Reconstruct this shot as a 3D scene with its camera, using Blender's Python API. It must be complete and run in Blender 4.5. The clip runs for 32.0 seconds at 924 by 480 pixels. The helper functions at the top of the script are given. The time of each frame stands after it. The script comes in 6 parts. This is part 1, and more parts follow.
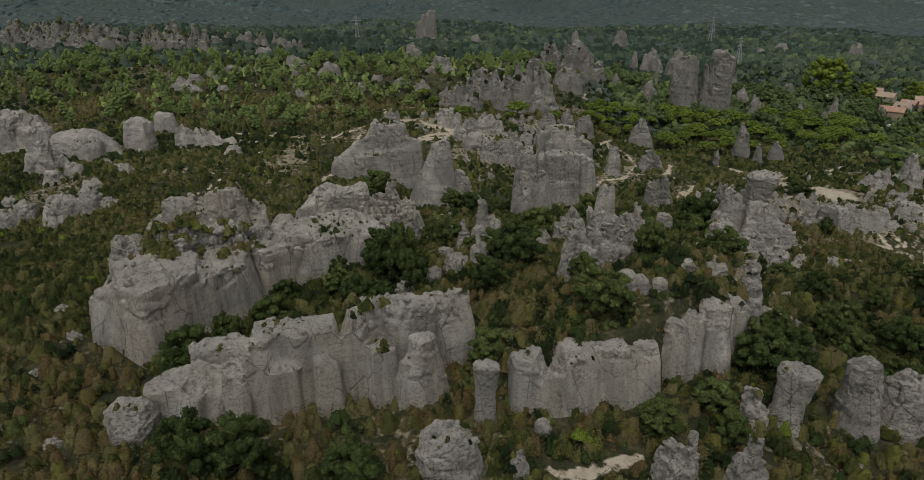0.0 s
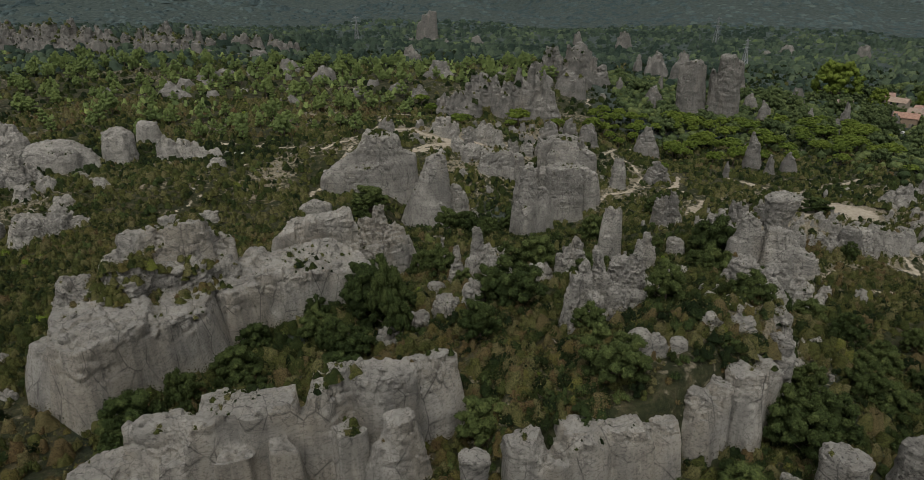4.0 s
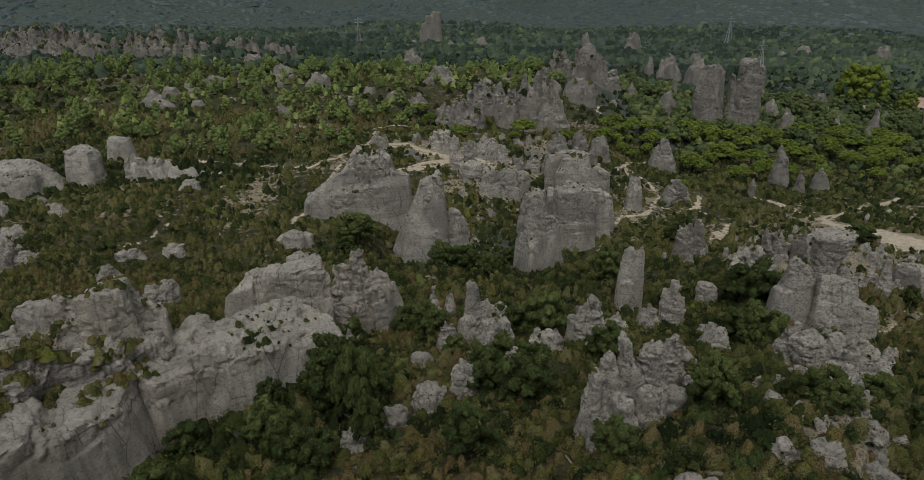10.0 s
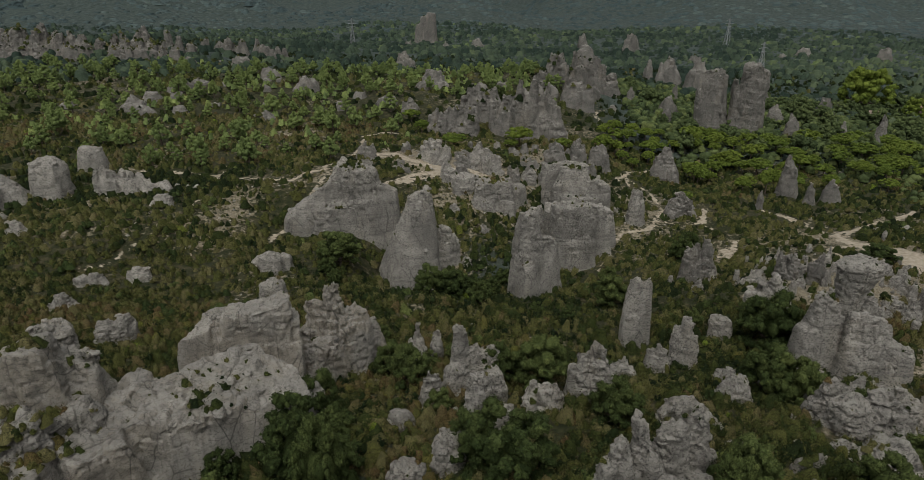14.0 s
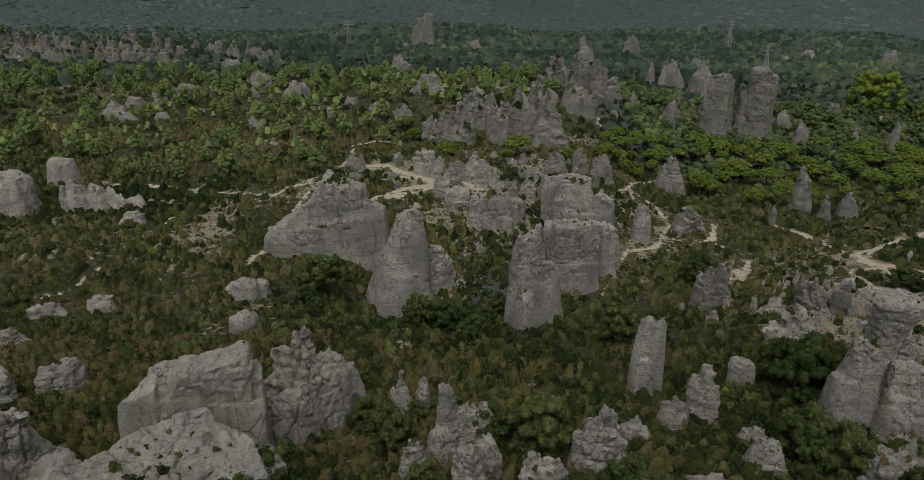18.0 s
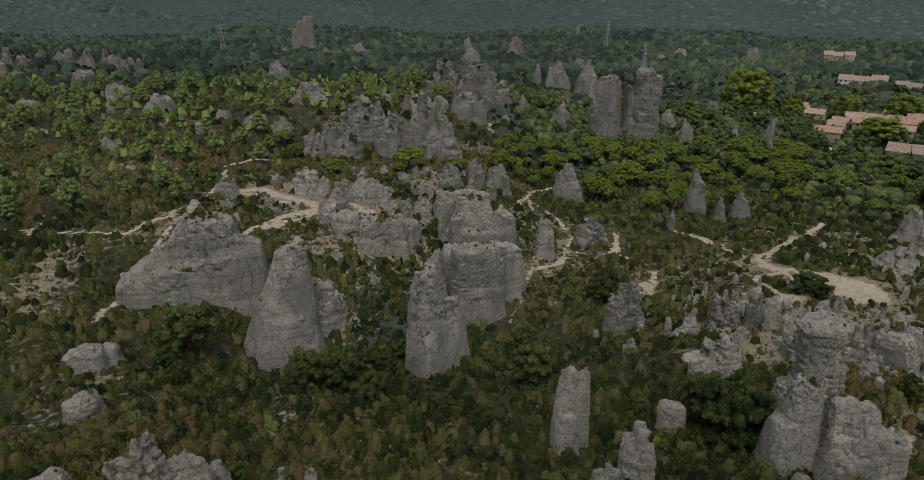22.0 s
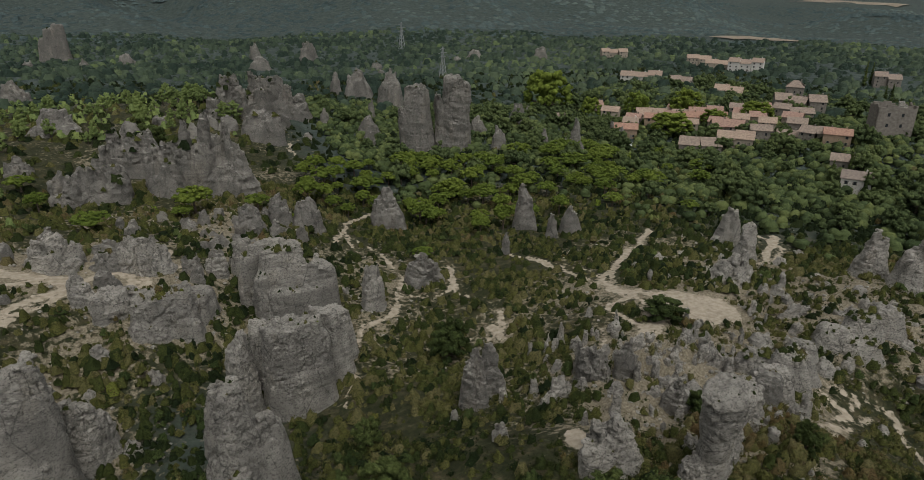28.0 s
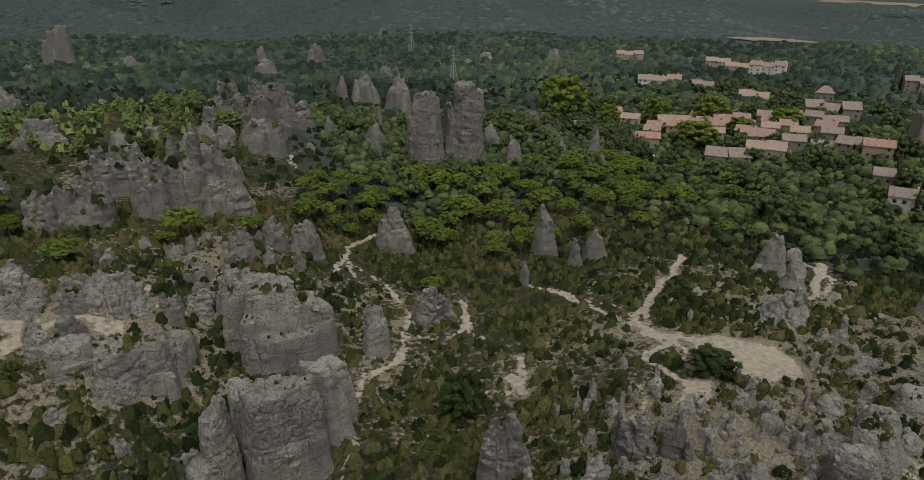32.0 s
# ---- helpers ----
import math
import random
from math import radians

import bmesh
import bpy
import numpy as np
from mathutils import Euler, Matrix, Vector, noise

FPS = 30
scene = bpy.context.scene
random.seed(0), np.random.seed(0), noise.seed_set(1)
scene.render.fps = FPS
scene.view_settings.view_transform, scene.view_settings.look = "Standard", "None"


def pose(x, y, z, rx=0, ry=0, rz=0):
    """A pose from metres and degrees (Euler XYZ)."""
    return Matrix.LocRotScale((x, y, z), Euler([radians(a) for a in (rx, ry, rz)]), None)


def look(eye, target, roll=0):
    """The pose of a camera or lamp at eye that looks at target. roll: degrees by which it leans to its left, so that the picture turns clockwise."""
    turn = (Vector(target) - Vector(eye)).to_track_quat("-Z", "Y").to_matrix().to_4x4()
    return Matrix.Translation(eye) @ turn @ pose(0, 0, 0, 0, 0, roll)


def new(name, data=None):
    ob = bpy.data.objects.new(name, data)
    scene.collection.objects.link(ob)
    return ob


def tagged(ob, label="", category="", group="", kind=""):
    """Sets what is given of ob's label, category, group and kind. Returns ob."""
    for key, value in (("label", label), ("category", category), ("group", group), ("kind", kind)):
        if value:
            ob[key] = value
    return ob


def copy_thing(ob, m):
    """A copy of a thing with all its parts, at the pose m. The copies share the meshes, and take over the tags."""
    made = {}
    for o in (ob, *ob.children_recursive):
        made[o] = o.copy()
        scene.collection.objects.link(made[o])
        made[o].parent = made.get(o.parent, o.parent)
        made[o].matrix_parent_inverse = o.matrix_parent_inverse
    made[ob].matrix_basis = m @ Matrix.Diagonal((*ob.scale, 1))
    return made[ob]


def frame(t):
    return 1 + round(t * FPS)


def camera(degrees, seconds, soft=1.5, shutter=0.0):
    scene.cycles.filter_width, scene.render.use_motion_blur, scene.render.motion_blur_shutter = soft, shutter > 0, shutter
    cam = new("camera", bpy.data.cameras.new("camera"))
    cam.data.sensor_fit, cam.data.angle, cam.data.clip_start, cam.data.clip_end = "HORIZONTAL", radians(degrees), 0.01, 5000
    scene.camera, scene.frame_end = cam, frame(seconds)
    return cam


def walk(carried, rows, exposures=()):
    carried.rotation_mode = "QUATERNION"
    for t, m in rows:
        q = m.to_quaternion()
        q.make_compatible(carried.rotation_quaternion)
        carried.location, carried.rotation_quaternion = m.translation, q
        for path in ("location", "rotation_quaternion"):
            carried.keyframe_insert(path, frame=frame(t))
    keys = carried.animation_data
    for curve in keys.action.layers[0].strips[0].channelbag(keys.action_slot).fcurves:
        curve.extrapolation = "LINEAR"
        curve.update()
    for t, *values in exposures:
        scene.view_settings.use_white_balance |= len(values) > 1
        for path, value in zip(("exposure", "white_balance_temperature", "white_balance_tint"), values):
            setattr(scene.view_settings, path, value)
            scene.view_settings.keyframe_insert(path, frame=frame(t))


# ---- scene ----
# a drone's flight over a limestone landscape of rock towers and scrub
EXPOSURE = -0.05
cam = camera(70.82, 32.0, soft=0.75)
walk(cam, [
    (0, pose(0.04, -0.08, 68.97, 67.66, 0.07, 0.06)),
    (1, pose(0.34, 3.48, 69.35, 67.55, -0.11, 0.11)),
    (2, pose(0.76, 6.65, 69.65, 67.53, -0.15, 0.06)),
    (3, pose(1.22, 9.85, 69.87, 67.64, -0.09, 0.04)),
    (5.5, pose(2.32, 18.76, 70.17, 67.52, 0.17, 0.59)),
    (7, pose(2.88, 24.56, 70.25, 67.52, 0.26, 0.60)),
    (9, pose(3.53, 32.19, 70.29, 67.55, 0.33, 0.76)),
    (11, pose(4.15, 39.27, 70.30, 67.57, 0.28, 0.74)),
    (13, pose(4.78, 45.77, 70.31, 67.58, 0.23, 0.63)),
    (14.5, pose(5.25, 50.50, 70.31, 67.59, 0.17, 0.43)),
    (16.5, pose(5.89, 57.02, 70.32, 67.60, 0.10, 0.48)),
    (17.5, pose(6.21, 60.52, 70.32, 67.62, 0.14, 0.45)),
    (18, pose(6.38, 62.35, 70.32, 67.63, 0.16, 0.40)),
    (18.5, pose(6.55, 64.24, 70.32, 67.64, 0.18, 0.42)),
    (19, pose(6.72, 66.19, 70.32, 67.65, 0.20, -0.23)),
    (19.5, pose(6.90, 68.20, 70.31, 67.65, 0.20, -0.97)),
    (20, pose(7.08, 70.27, 70.31, 67.65, 0.20, -1.03)),
    (20.5, pose(7.28, 72.39, 70.30, 67.65, 0.19, -1.08)),
    (21, pose(7.49, 74.57, 70.30, 67.65, 0.19, -0.68)),
    (21.5, pose(7.72, 76.80, 70.29, 67.65, 0.18, -2.02)),
    (22, pose(7.97, 79.08, 70.28, 67.71, 0.02, -9.30)),
    (22.5, pose(8.25, 81.40, 70.26, 67.78, -0.14, -18.15)),
    (23, pose(8.55, 83.74, 70.25, 67.84, -0.30, -23.75)),
    (23.5, pose(8.89, 86.12, 70.23, 67.86, -0.23, -24.67)),
    (24, pose(9.26, 88.51, 70.22, 67.88, -0.15, -24.02)),
    (24.5, pose(9.67, 90.92, 70.20, 67.90, -0.08, -23.91)),
    (25, pose(10.13, 93.33, 70.18, 67.92, -0.00, -23.85)),
    (25.5, pose(10.63, 95.74, 70.15, 67.91, -0.04, -23.82)),
    (27.5, pose(13.21, 105.30, 70.06, 67.89, -0.18, -27.01)),
    (28, pose(13.99, 107.65, 70.04, 67.89, -0.22, -26.81)),
    (29, pose(15.72, 112.29, 70.00, 67.90, -0.28, -26.63)),
    (30, pose(17.63, 116.84, 69.97, 67.91, -0.34, -26.43)),
    (31, pose(19.64, 121.29, 69.97, 67.91, -0.24, -26.21)),
    (32, pose(21.61, 125.57, 70.00, 67.91, -0.14, -25.99)),
], exposures=[(0, EXPOSURE)])

# ---------- sky and light: a grey overcast afternoon ----------
world = bpy.data.worlds.new("overcast_sky")
scene.world = world
world.use_nodes = True
wn, wl = world.node_tree.nodes, world.node_tree.links
sky = wn.new("ShaderNodeTexSky")
sky.sky_type, sky.sun_disc = 'NISHITA', False
sky.sun_elevation, sky.sun_rotation = radians(62), radians(188)
sky.air_density, sky.dust_density, sky.ozone_density = 1.0, 4.0, 1.0
veil = wn.new("ShaderNodeHueSaturation")
veil.inputs["Saturation"].default_value = 0.1
wl.new(sky.outputs[0], veil.inputs["Color"])
wl.new(veil.outputs[0], wn["Background"].inputs["Color"])
wn["Background"].inputs["Strength"].default_value = 0.095
sun = new("sun", bpy.data.lights.new("sun", "SUN"))
sun.data.energy, sun.data.angle, sun.data.color = 1.05, radians(40), (1.0, 0.96, 0.88)
sun.matrix_world = look((0, 0, 0), (0.065, 0.465, -0.883))

# ---------- noise on arrays ----------
def hashed(ix, iy, iz, seed):
    h = (ix * 374761393 + iy * 668265263 + iz * 2147483647 % 1274126177 + seed * 974634777) & 0xFFFFFFFF
    h = ((h ^ (h >> 13)) * 1274126177) & 0xFFFFFFFF
    h = ((h ^ (h >> 16)) * 2246822519) & 0xFFFFFFFF
    return ((h ^ (h >> 15)) & 0xFFFFFF) / 8388607.5 - 1


def lattice(x, y, z, seed=0):
    """Smooth noise between -1 and 1."""
    x, y, z = np.broadcast_arrays(np.asarray(x, float), np.asarray(y, float), np.asarray(z, float))
    fx, fy, fz = np.floor(x), np.floor(y), np.floor(z)
    ix, iy, iz = fx.astype(np.int64), fy.astype(np.int64), fz.astype(np.int64)
    u, v, w = x - fx, y - fy, z - fz
    u, v, w = (a * a * (3 - 2 * a) for a in (u, v, w))
    out = 0
    for dx in (0, 1):
        for dy in (0, 1):
            for dz in (0, 1):
                k = (u if dx else 1 - u) * (v if dy else 1 - v) * (w if dz else 1 - w)
                out = out + k * hashed(ix + dx, iy + dy, iz + dz, seed)
    return out


def fbm(x, y, z, octaves=3, seed=0):
    out, a = 0, 1.0
    for o in range(octaves):
        out = out + a * lattice(x * 2 ** o, y * 2 ** o, z * 2 ** o, seed + o)
        a *= 0.5
    return out


# ---------- the lie of the land ----------
# knolls and hollows: x, y, height
NEAR_LAND = [(2, 59, 22), (-31, 51, 23), (-48, 74, 20), (-33, 94, 17), (7, 92, 23.5), (30, 102, 24), (4, 126, 17), (-36, 72, 18), (-24, 80, 18), (-18, 92, 17),
             (-4, 142, 9), (35, 147, 10), (21, 142, 13), (-16, 134, 11), (-6, 200, -5), (30, 202, -4), (55, 236, -1), (-14, 60, 21.5), (-6, 62, 21.5), (-2, 86, 22), (6, 80, 24),
             (14, 60, 21), (24, 63, 20.5), (33, 67, 20.5), (42, 74, 20), (50, 86, 19), (54, 97, 18), (58, 106, 17), (66, 92, 8), (52, 76, 15), (50, 62, 16), (17, 92, 25.5), (22, 94, 25.5),
             (-34, 205, 5), (-60, 180, 7), (60, 78, 10), (45, 60, 15), (12, 52, 19), (72, 110, 4), (57, 118, 11), (62, 134, 11), (60, 128, 12), (66, 121, 9), (30, 112, 19), (14, 106, 20), (46, 118, 17)]
# the scrubby terrace behind the low cliff: its outline, and its heights
TERRACE = [(5, 65), (14, 65.6), (22, 68), (27, 72), (36, 76), (41, 83), (44, 90), (48, 100), (46, 108), (38, 108), (31, 98), (24, 91), (16, 87), (9, 79), (5, 72)]
TERRACE_LAND = [(8, 66, 27.6), (11, 70, 28), (16, 70, 29.2), (24, 75, 31.2), (20, 79, 30), (30, 80, 31), (35, 84, 30.2), (28, 88, 28.6), (12, 79, 26.5), (40, 92, 27.6), (44, 100, 26), (33, 76, 29.6), (19, 70, 28), (26, 74, 29.6), (38, 81, 29.4), (42, 106, 25), (18, 86, 27)]
MID_LAND = [(-88, 205, 13), (-112, 210, 11), (-36, 236, 16), (-22, 253, 15), (-74, 257, 12), (24, 297, 7), (100, 251, -3),
            (81, 243, -1), (61, 236, -4), (63, 214, -6), (115, 196, 4), (147, 245, -2), (175, 222, -4), (123, 152, -3),
            (76, 155, 8), (62, 162, 11), (133, 171, 7), (60, 190, 1), (0, 262, 12), (95, 304, -9), (132, 294, -8), (-120, 150, 6),
            (30, 170, 2), (92, 178, 6), (160, 180, 3)]
FAR_LAND = [(271, 418, -13), (324, 339, 0), (305, 279, 4), (310, 440, 3), (264, 477, -13), (230, 300, -12), (250, 350, -13),
            (120, 380, -6), (66, 350, 3), (-150, 300, 14), (-100, 400, 16), (-200, 400, 15), (-11, 378, 17), (40, 430, 16),
            (-60, 600, 4), (100, 600, -8), (-43, 920, -17), (200, 700, -15), (-220, 220, 8), (-250, 560, 20), (-140, 900, -14),
            (400, 600, -14), (500, 400, -10), (450, 900, -18), (800, 700, -20), (-500, 500, 15), (700, 300, -15), (-120, 20, 14),
            (120, 40, 2), (0, -60, 15), (300, 100, 0)]


def smooth(a, b, v):
    v = np.clip((v - a) / (b - a), 0, 1)
    return v * v * (3 - 2 * v)


def inside_terrace(x, y):
    """1 on the terrace, 0 off it, with a steep edge."""
    gap, odd = np.full(np.shape(x), 1e3), np.zeros(np.shape(x), bool)
    for (ax, ay), (bx, by) in zip(TERRACE, TERRACE[1:] + TERRACE[:1]):
        dx, dy = bx - ax, by - ay
        k = np.clip(((x - ax) * dx + (y - ay) * dy) / (dx * dx + dy * dy), 0, 1)
        gap = np.minimum(gap, np.hypot(x - ax - k * dx, y - ay - k * dy))
        odd ^= ((ay > y) != (by > y)) & (x < ax + (y - ay) / (dy if dy else 1e-9) * dx)
    return smooth(-1.4, 1.4, np.where(odd, gap, -gap))


def land(x, y):
    """The height of the ground, without its small relief."""
    x, y = np.asarray(x, float), np.asarray(y, float)
    top, low = np.zeros_like(x), np.zeros_like(x)
    for reach, spots in ((6.0, NEAR_LAND), (14.0, MID_LAND), (40.0, FAR_LAND)):
        for px, py, pz in spots:
            w = reach ** 0.6 / ((x - px) ** 2 + (y - py) ** 2 + reach ** 2) ** 1.7
            top += w * pz
            low += w
    z = top / low
    k = inside_terrace(x, y)
    here = (x > 0) & (x < 55) & (y > 58) & (y < 115)
    if np.any(here):
        top, low = np.zeros_like(x), np.full_like(x, 1e-12)
        for px, py, pz in TERRACE_LAND:
            w = 1 / ((x - px) ** 2 + (y - py) ** 2 + 16) ** 1.7
            top += w * pz
            low += w
        z = np.where(here, z * (1 - k) + np.maximum(top / low, z) * k, z)
    # the mountain behind the valley, and open country to its east
    r, turn = np.hypot(x, y), np.degrees(np.arctan2(x, y))
    rise = smooth(1000, 3200, r) * 330 * (1 - smooth(28, 52, turn)) * (1 - smooth(60, 110, -turn))
    fold = 0.7 + 0.35 * np.sin(turn * 0.25 + 0.5 + r * 0.0016) + 0.16 * np.sin(turn * 0.7 + r * 0.005)
    far = -17 + 14 * np.sin(x * 0.004 + 1) * np.sin(y * 0.003) * smooth(900, 1500, r)
    k = smooth(700, 1100, r)
    return z * (1 - k) + far * k + rise * fold

# footpaths: corners and half width
PATHS = []


def trail(width, *corners):
    PATHS.append((width, corners))


trail(0.54, (-102, 249), (-88, 247), (-74, 242), (-55, 235), (-46, 231), (-41, 237), (-38, 243), (-34, 255), (-32, 272), (-35, 294))
trail(0.42, (-72, 239), (-73, 250), (-75, 259))
trail(0.48, (-46, 202), (-45, 209), (-43, 217), (-39, 224), (-37, 240))
trail(0.42, (-39, 229), (-31, 228), (-20, 231), (-10, 238), (-3, 248))
trail(0.78, (-27, 259), (-20, 254), (-13, 255), (-7, 253))
trail(0.30, (-81, 180), (-77, 185), (-75, 194), (-73, 204), (-71, 211), (-69, 226))
trail(0.72, (150, 248), (141, 242), (130, 235), (119, 226), (108, 220))
trail(0.96, (108, 220), (108, 211), (112, 205))
trail(5.00, (114, 201), (117, 198), (119, 194))
trail(0.78, (106, 198), (101, 192), (98, 187))
trail(0.54, (102, 252), (105, 245), (107, 231), (107, 219))
trail(0.30, (39, 203), (42, 209), (45, 217), (49, 227))
trail(0.60, (50, 229), (54, 229), (58, 231), (62, 236))
trail(0.48, (63, 286), (65, 278), (70, 265), (68, 254), (67, 244))
trail(0.54, (66, 241), (72, 236), (77, 238), (83, 248))
trail(0.42, (72, 217), (76, 213), (79, 216), (82, 225))
trail(0.54, (-13, 235), (-10, 239), (-6, 242), (-4, 246))
trail(0.66, (-15, 251), (-9, 251), (-2, 248))
trail(0.55, (116, 167), (120, 162), (122.5, 157), (116, 147), (106, 139), (95.6, 134.6), (85, 132))
trail(0.45, (120, 162), (112, 160), (107.9, 158.5), (100, 156))
trail(0.5, (78, 138), (81.3, 140), (84, 143))
trail(0.60, (179, 232), (178, 222), (160, 212))
trail(0.48, (100, 154), (110, 157), (118, 158))
trail(0.72, (10, 54), (13, 55), (19, 56))
trail(0.60, (69, 368), (69, 379), (74, 388))
trail(0.48, (5, 257), (10, 251), (17, 255))
trail(0.54, (61, 288), (64, 284), (63, 272))
trail(0.42, (93, 198), (87, 192), (82, 190))
trail(0.54, (98, 187), (100, 205), (111, 210))
trail(2.2, (116, 203), (112, 191), (120, 191))
trail(1.5, (-28, 259), (-21, 261), (-13, 255), (-3, 251))
trail(0.9, (-35, 298), (-29, 309), (-20, 307))
trail(0.7, (-20, 231), (-14, 238), (-4, 248))
trail(0.8, (-1, 248), (6, 255), (10, 245), (17, 264))
trail(0.6, (58, 273), (72, 302), (87, 320))
trail(0.7, (112, 170), (113, 164), (113, 160))
trail(0.5, (150, 247), (120, 228), (107, 214), (107, 203), (118, 197))
trail(0.4, (107, 214), (112, 228), (105, 247))
trail(2.2, (112, 201), (115, 195), (118, 189))
trail(1.0, (183, 229), (157, 213))
trail(0.35, (68, 249), (60, 232), (50, 228), (43, 211))
trail(0.35, (83, 250), (77, 235), (80, 228))
trail(0.8, (78, 218), (76, 211))
trail(1.6, (64, 168), (62, 166))
trail(0.4, (107, 203), (100, 193), (92, 189))


def path_gap(x, y):
    """Metres from the nearest footpath's edge."""
    x, y = x + 1.1 * lattice(x * 0.16, y * 0.16, 0 * x, 71) + 0.5 * lattice(x * 0.45, y * 0.45, 0 * x, 73), y + 1.1 * lattice(x * 0.16, y * 0.16, 0 * x + 5, 72)
    best = np.full(np.shape(x), 1e3)
    for width, corners in PATHS:
        for (ax, ay), (bx, by) in zip(corners, corners[1:] or corners):
            dx, dy = bx - ax, by - ay
            k = np.clip(((x - ax) * dx + (y - ay) * dy) / max(dx * dx + dy * dy, 1e-6), 0, 1)
            best = np.minimum(best, np.hypot(x - ax - k * dx, y - ay - k * dy) - width)
    return best


def bulge(x, y, px, py, reach):
    return np.exp(-((x - px) ** 2 + (y - py) ** 2) / reach ** 2)


def stony(x, y):
    """How bare and rocky the ground is, 0 to 1."""
    s = 0.12 + 0.4 * bulge(x, y, 135, 182, 40) + 0.34 * bulge(x, y, 85, 178, 26) + 0.38 * bulge(x, y, 0, 252, 28) + 0.28 * bulge(x, y, 30, 275, 30)
    s = s + 0.15 * bulge(x, y, -5, 225, 22) + 0.3 * bulge(x, y, 165, 225, 30) + 0.03 * bulge(x, y, -70, 70, 30) + 0.42 * bulge(x, y, 46, 101, 10) + 0.34 * bulge(x, y, 43, 91, 9) + 0.3 * bulge(x, y, 60, 127, 9)
    s = s + 0.12 * bulge(x, y, -70, 205, 50) + 0.12 * bulge(x, y, 108, 190, 34) + 0.2 * bulge(x, y, 75, 165, 18) + 0.22 * bulge(x, y, 108, 174, 26) + 0.16 * bulge(x, y, 4, 254, 22) + 0.2 * bulge(x, y, 86, 208, 24)
    return np.clip(s + 0.3 * fbm(x * 0.05, y * 0.05, 0.0 * x, 3, 61), 0, 1)


def woods(x, y):
    """How much closed wood there is, 0 to 1."""
    w = smooth(150, 215, x + 0.35 * (y - 250)) * smooth(215, 275, y + 0.25 * x) + smooth(300, 345, y) * smooth(55, 95, x)
    w = w + 0.9 * bulge(x, y, 73, 85, 19) + 0.9 * bulge(x, y, -36, 82, 9) + 0.9 * bulge(x, y, -27, 95, 8) + 0.9 * bulge(x, y, -13, 111, 12) + smooth(430, 520, y)
    w = w + 0.7 * bulge(x, y, 15, 205, 13) + 0.5 * bulge(x, y, 2, 180, 14)
    return np.clip(w, 0, 1)


def ground_z(x, y):
    near = 1 - smooth(420, 700, np.hypot(x - 60, y - 200))
    s = stony(x, y)
    karst = np.abs(fbm(x * 0.22, y * 0.16, 0.0 * x, 3, 7))
    lift = (0.55 * fbm(x * 0.12, y * 0.12, 0.0 * x, 3, 3) + s * 2.2 * (karst - 0.35)) * near * smooth(-1, 3, path_gap(x, y))
    return land(x, y) + lift + (1 - near) * (4 * fbm(x * 0.006, y * 0.006, 0.0 * x, 2, 9) + smooth(1000, 1700, np.hypot(x, y)) * (45 * fbm(x * 0.0017, y * 0.0017, 0.0 * x, 2, 10) + 45 * fbm(x * 0.003, y * 0.003, 0.0 * x, 2, 12) * (1 - smooth(200, 600, x))))


# ---------- materials ----------
def material(name, rough=0.9):
    m = bpy.data.materials.new(name)
    m.use_nodes = True
    b = m.node_tree.nodes["Principled BSDF"]
    b.inputs["Roughness"].default_value = rough
    b.inputs["Specular IOR Level"].default_value = 0.25
    return m, m.node_tree.nodes, m.node_tree.links, b


def ramp(n, l, source, *stops):
    r = n.new("ShaderNodeValToRGB")
    while len(r.color_ramp.elements) < len(stops):
        r.color_ramp.elements.new(0.5)
    for e, (at, col) in zip(r.color_ramp.elements, stops):
        e.position, e.color = at, (*col, 1) if len(col) == 3 else col
    l.new(source, r.inputs[0])
    return r.outputs[0]


def grain(n, l, scale, detail=4, stretch=(1, 1, 1), rough=0.55, warp=0.0):
    geo, mp, t = n.new("ShaderNodeNewGeometry"), n.new("ShaderNodeMapping"), n.new("ShaderNodeTexNoise")
    l.new(geo.outputs["Position"], mp.inputs["Vector"])
    mp.inputs["Scale"].default_value = stretch
    l.new(mp.outputs[0], t.inputs["Vector"])
    t.inputs["Scale"].default_value, t.inputs["Detail"].default_value, t.inputs["Roughness"].default_value = scale, detail, rough
    t.inputs["Distortion"].default_value = warp
    return t.outputs["Fac"]


def mixed(n, l, fac, a, b, mode="MIX"):
    x = n.new("ShaderNodeMix")
    x.data_type, x.blend_type = "RGBA", mode
    for socket, value in ((x.inputs["Factor"], fac), (x.inputs["A"], a), (x.inputs["B"], b)):
        if isinstance(value, bpy.types.NodeSocket):
            l.new(value, socket)
        else:
            socket.default_value = (*value, 1) if isinstance(value, tuple) else value
    return x.outputs["Result"]


def maths(n, l, op, a, b=0.0, c=0.0):
    x = n.new("ShaderNodeMath")
    x.operation = op
    for socket, value in zip(x.inputs, (a, b, c)):
        if isinstance(value, bpy.types.NodeSocket):
            l.new(value, socket)
        else:
            socket.default_value = value
    return x.outputs[0]


def bumped(n, l, b, height, strength=0.6, distance=0.2):
    k = n.new("ShaderNodeBump")
    k.inputs["Strength"].default_value, k.inputs["Distance"].default_value = strength, distance
    l.new(height, k.inputs["Height"])
    l.new(k.outputs[0], b.inputs["Normal"])


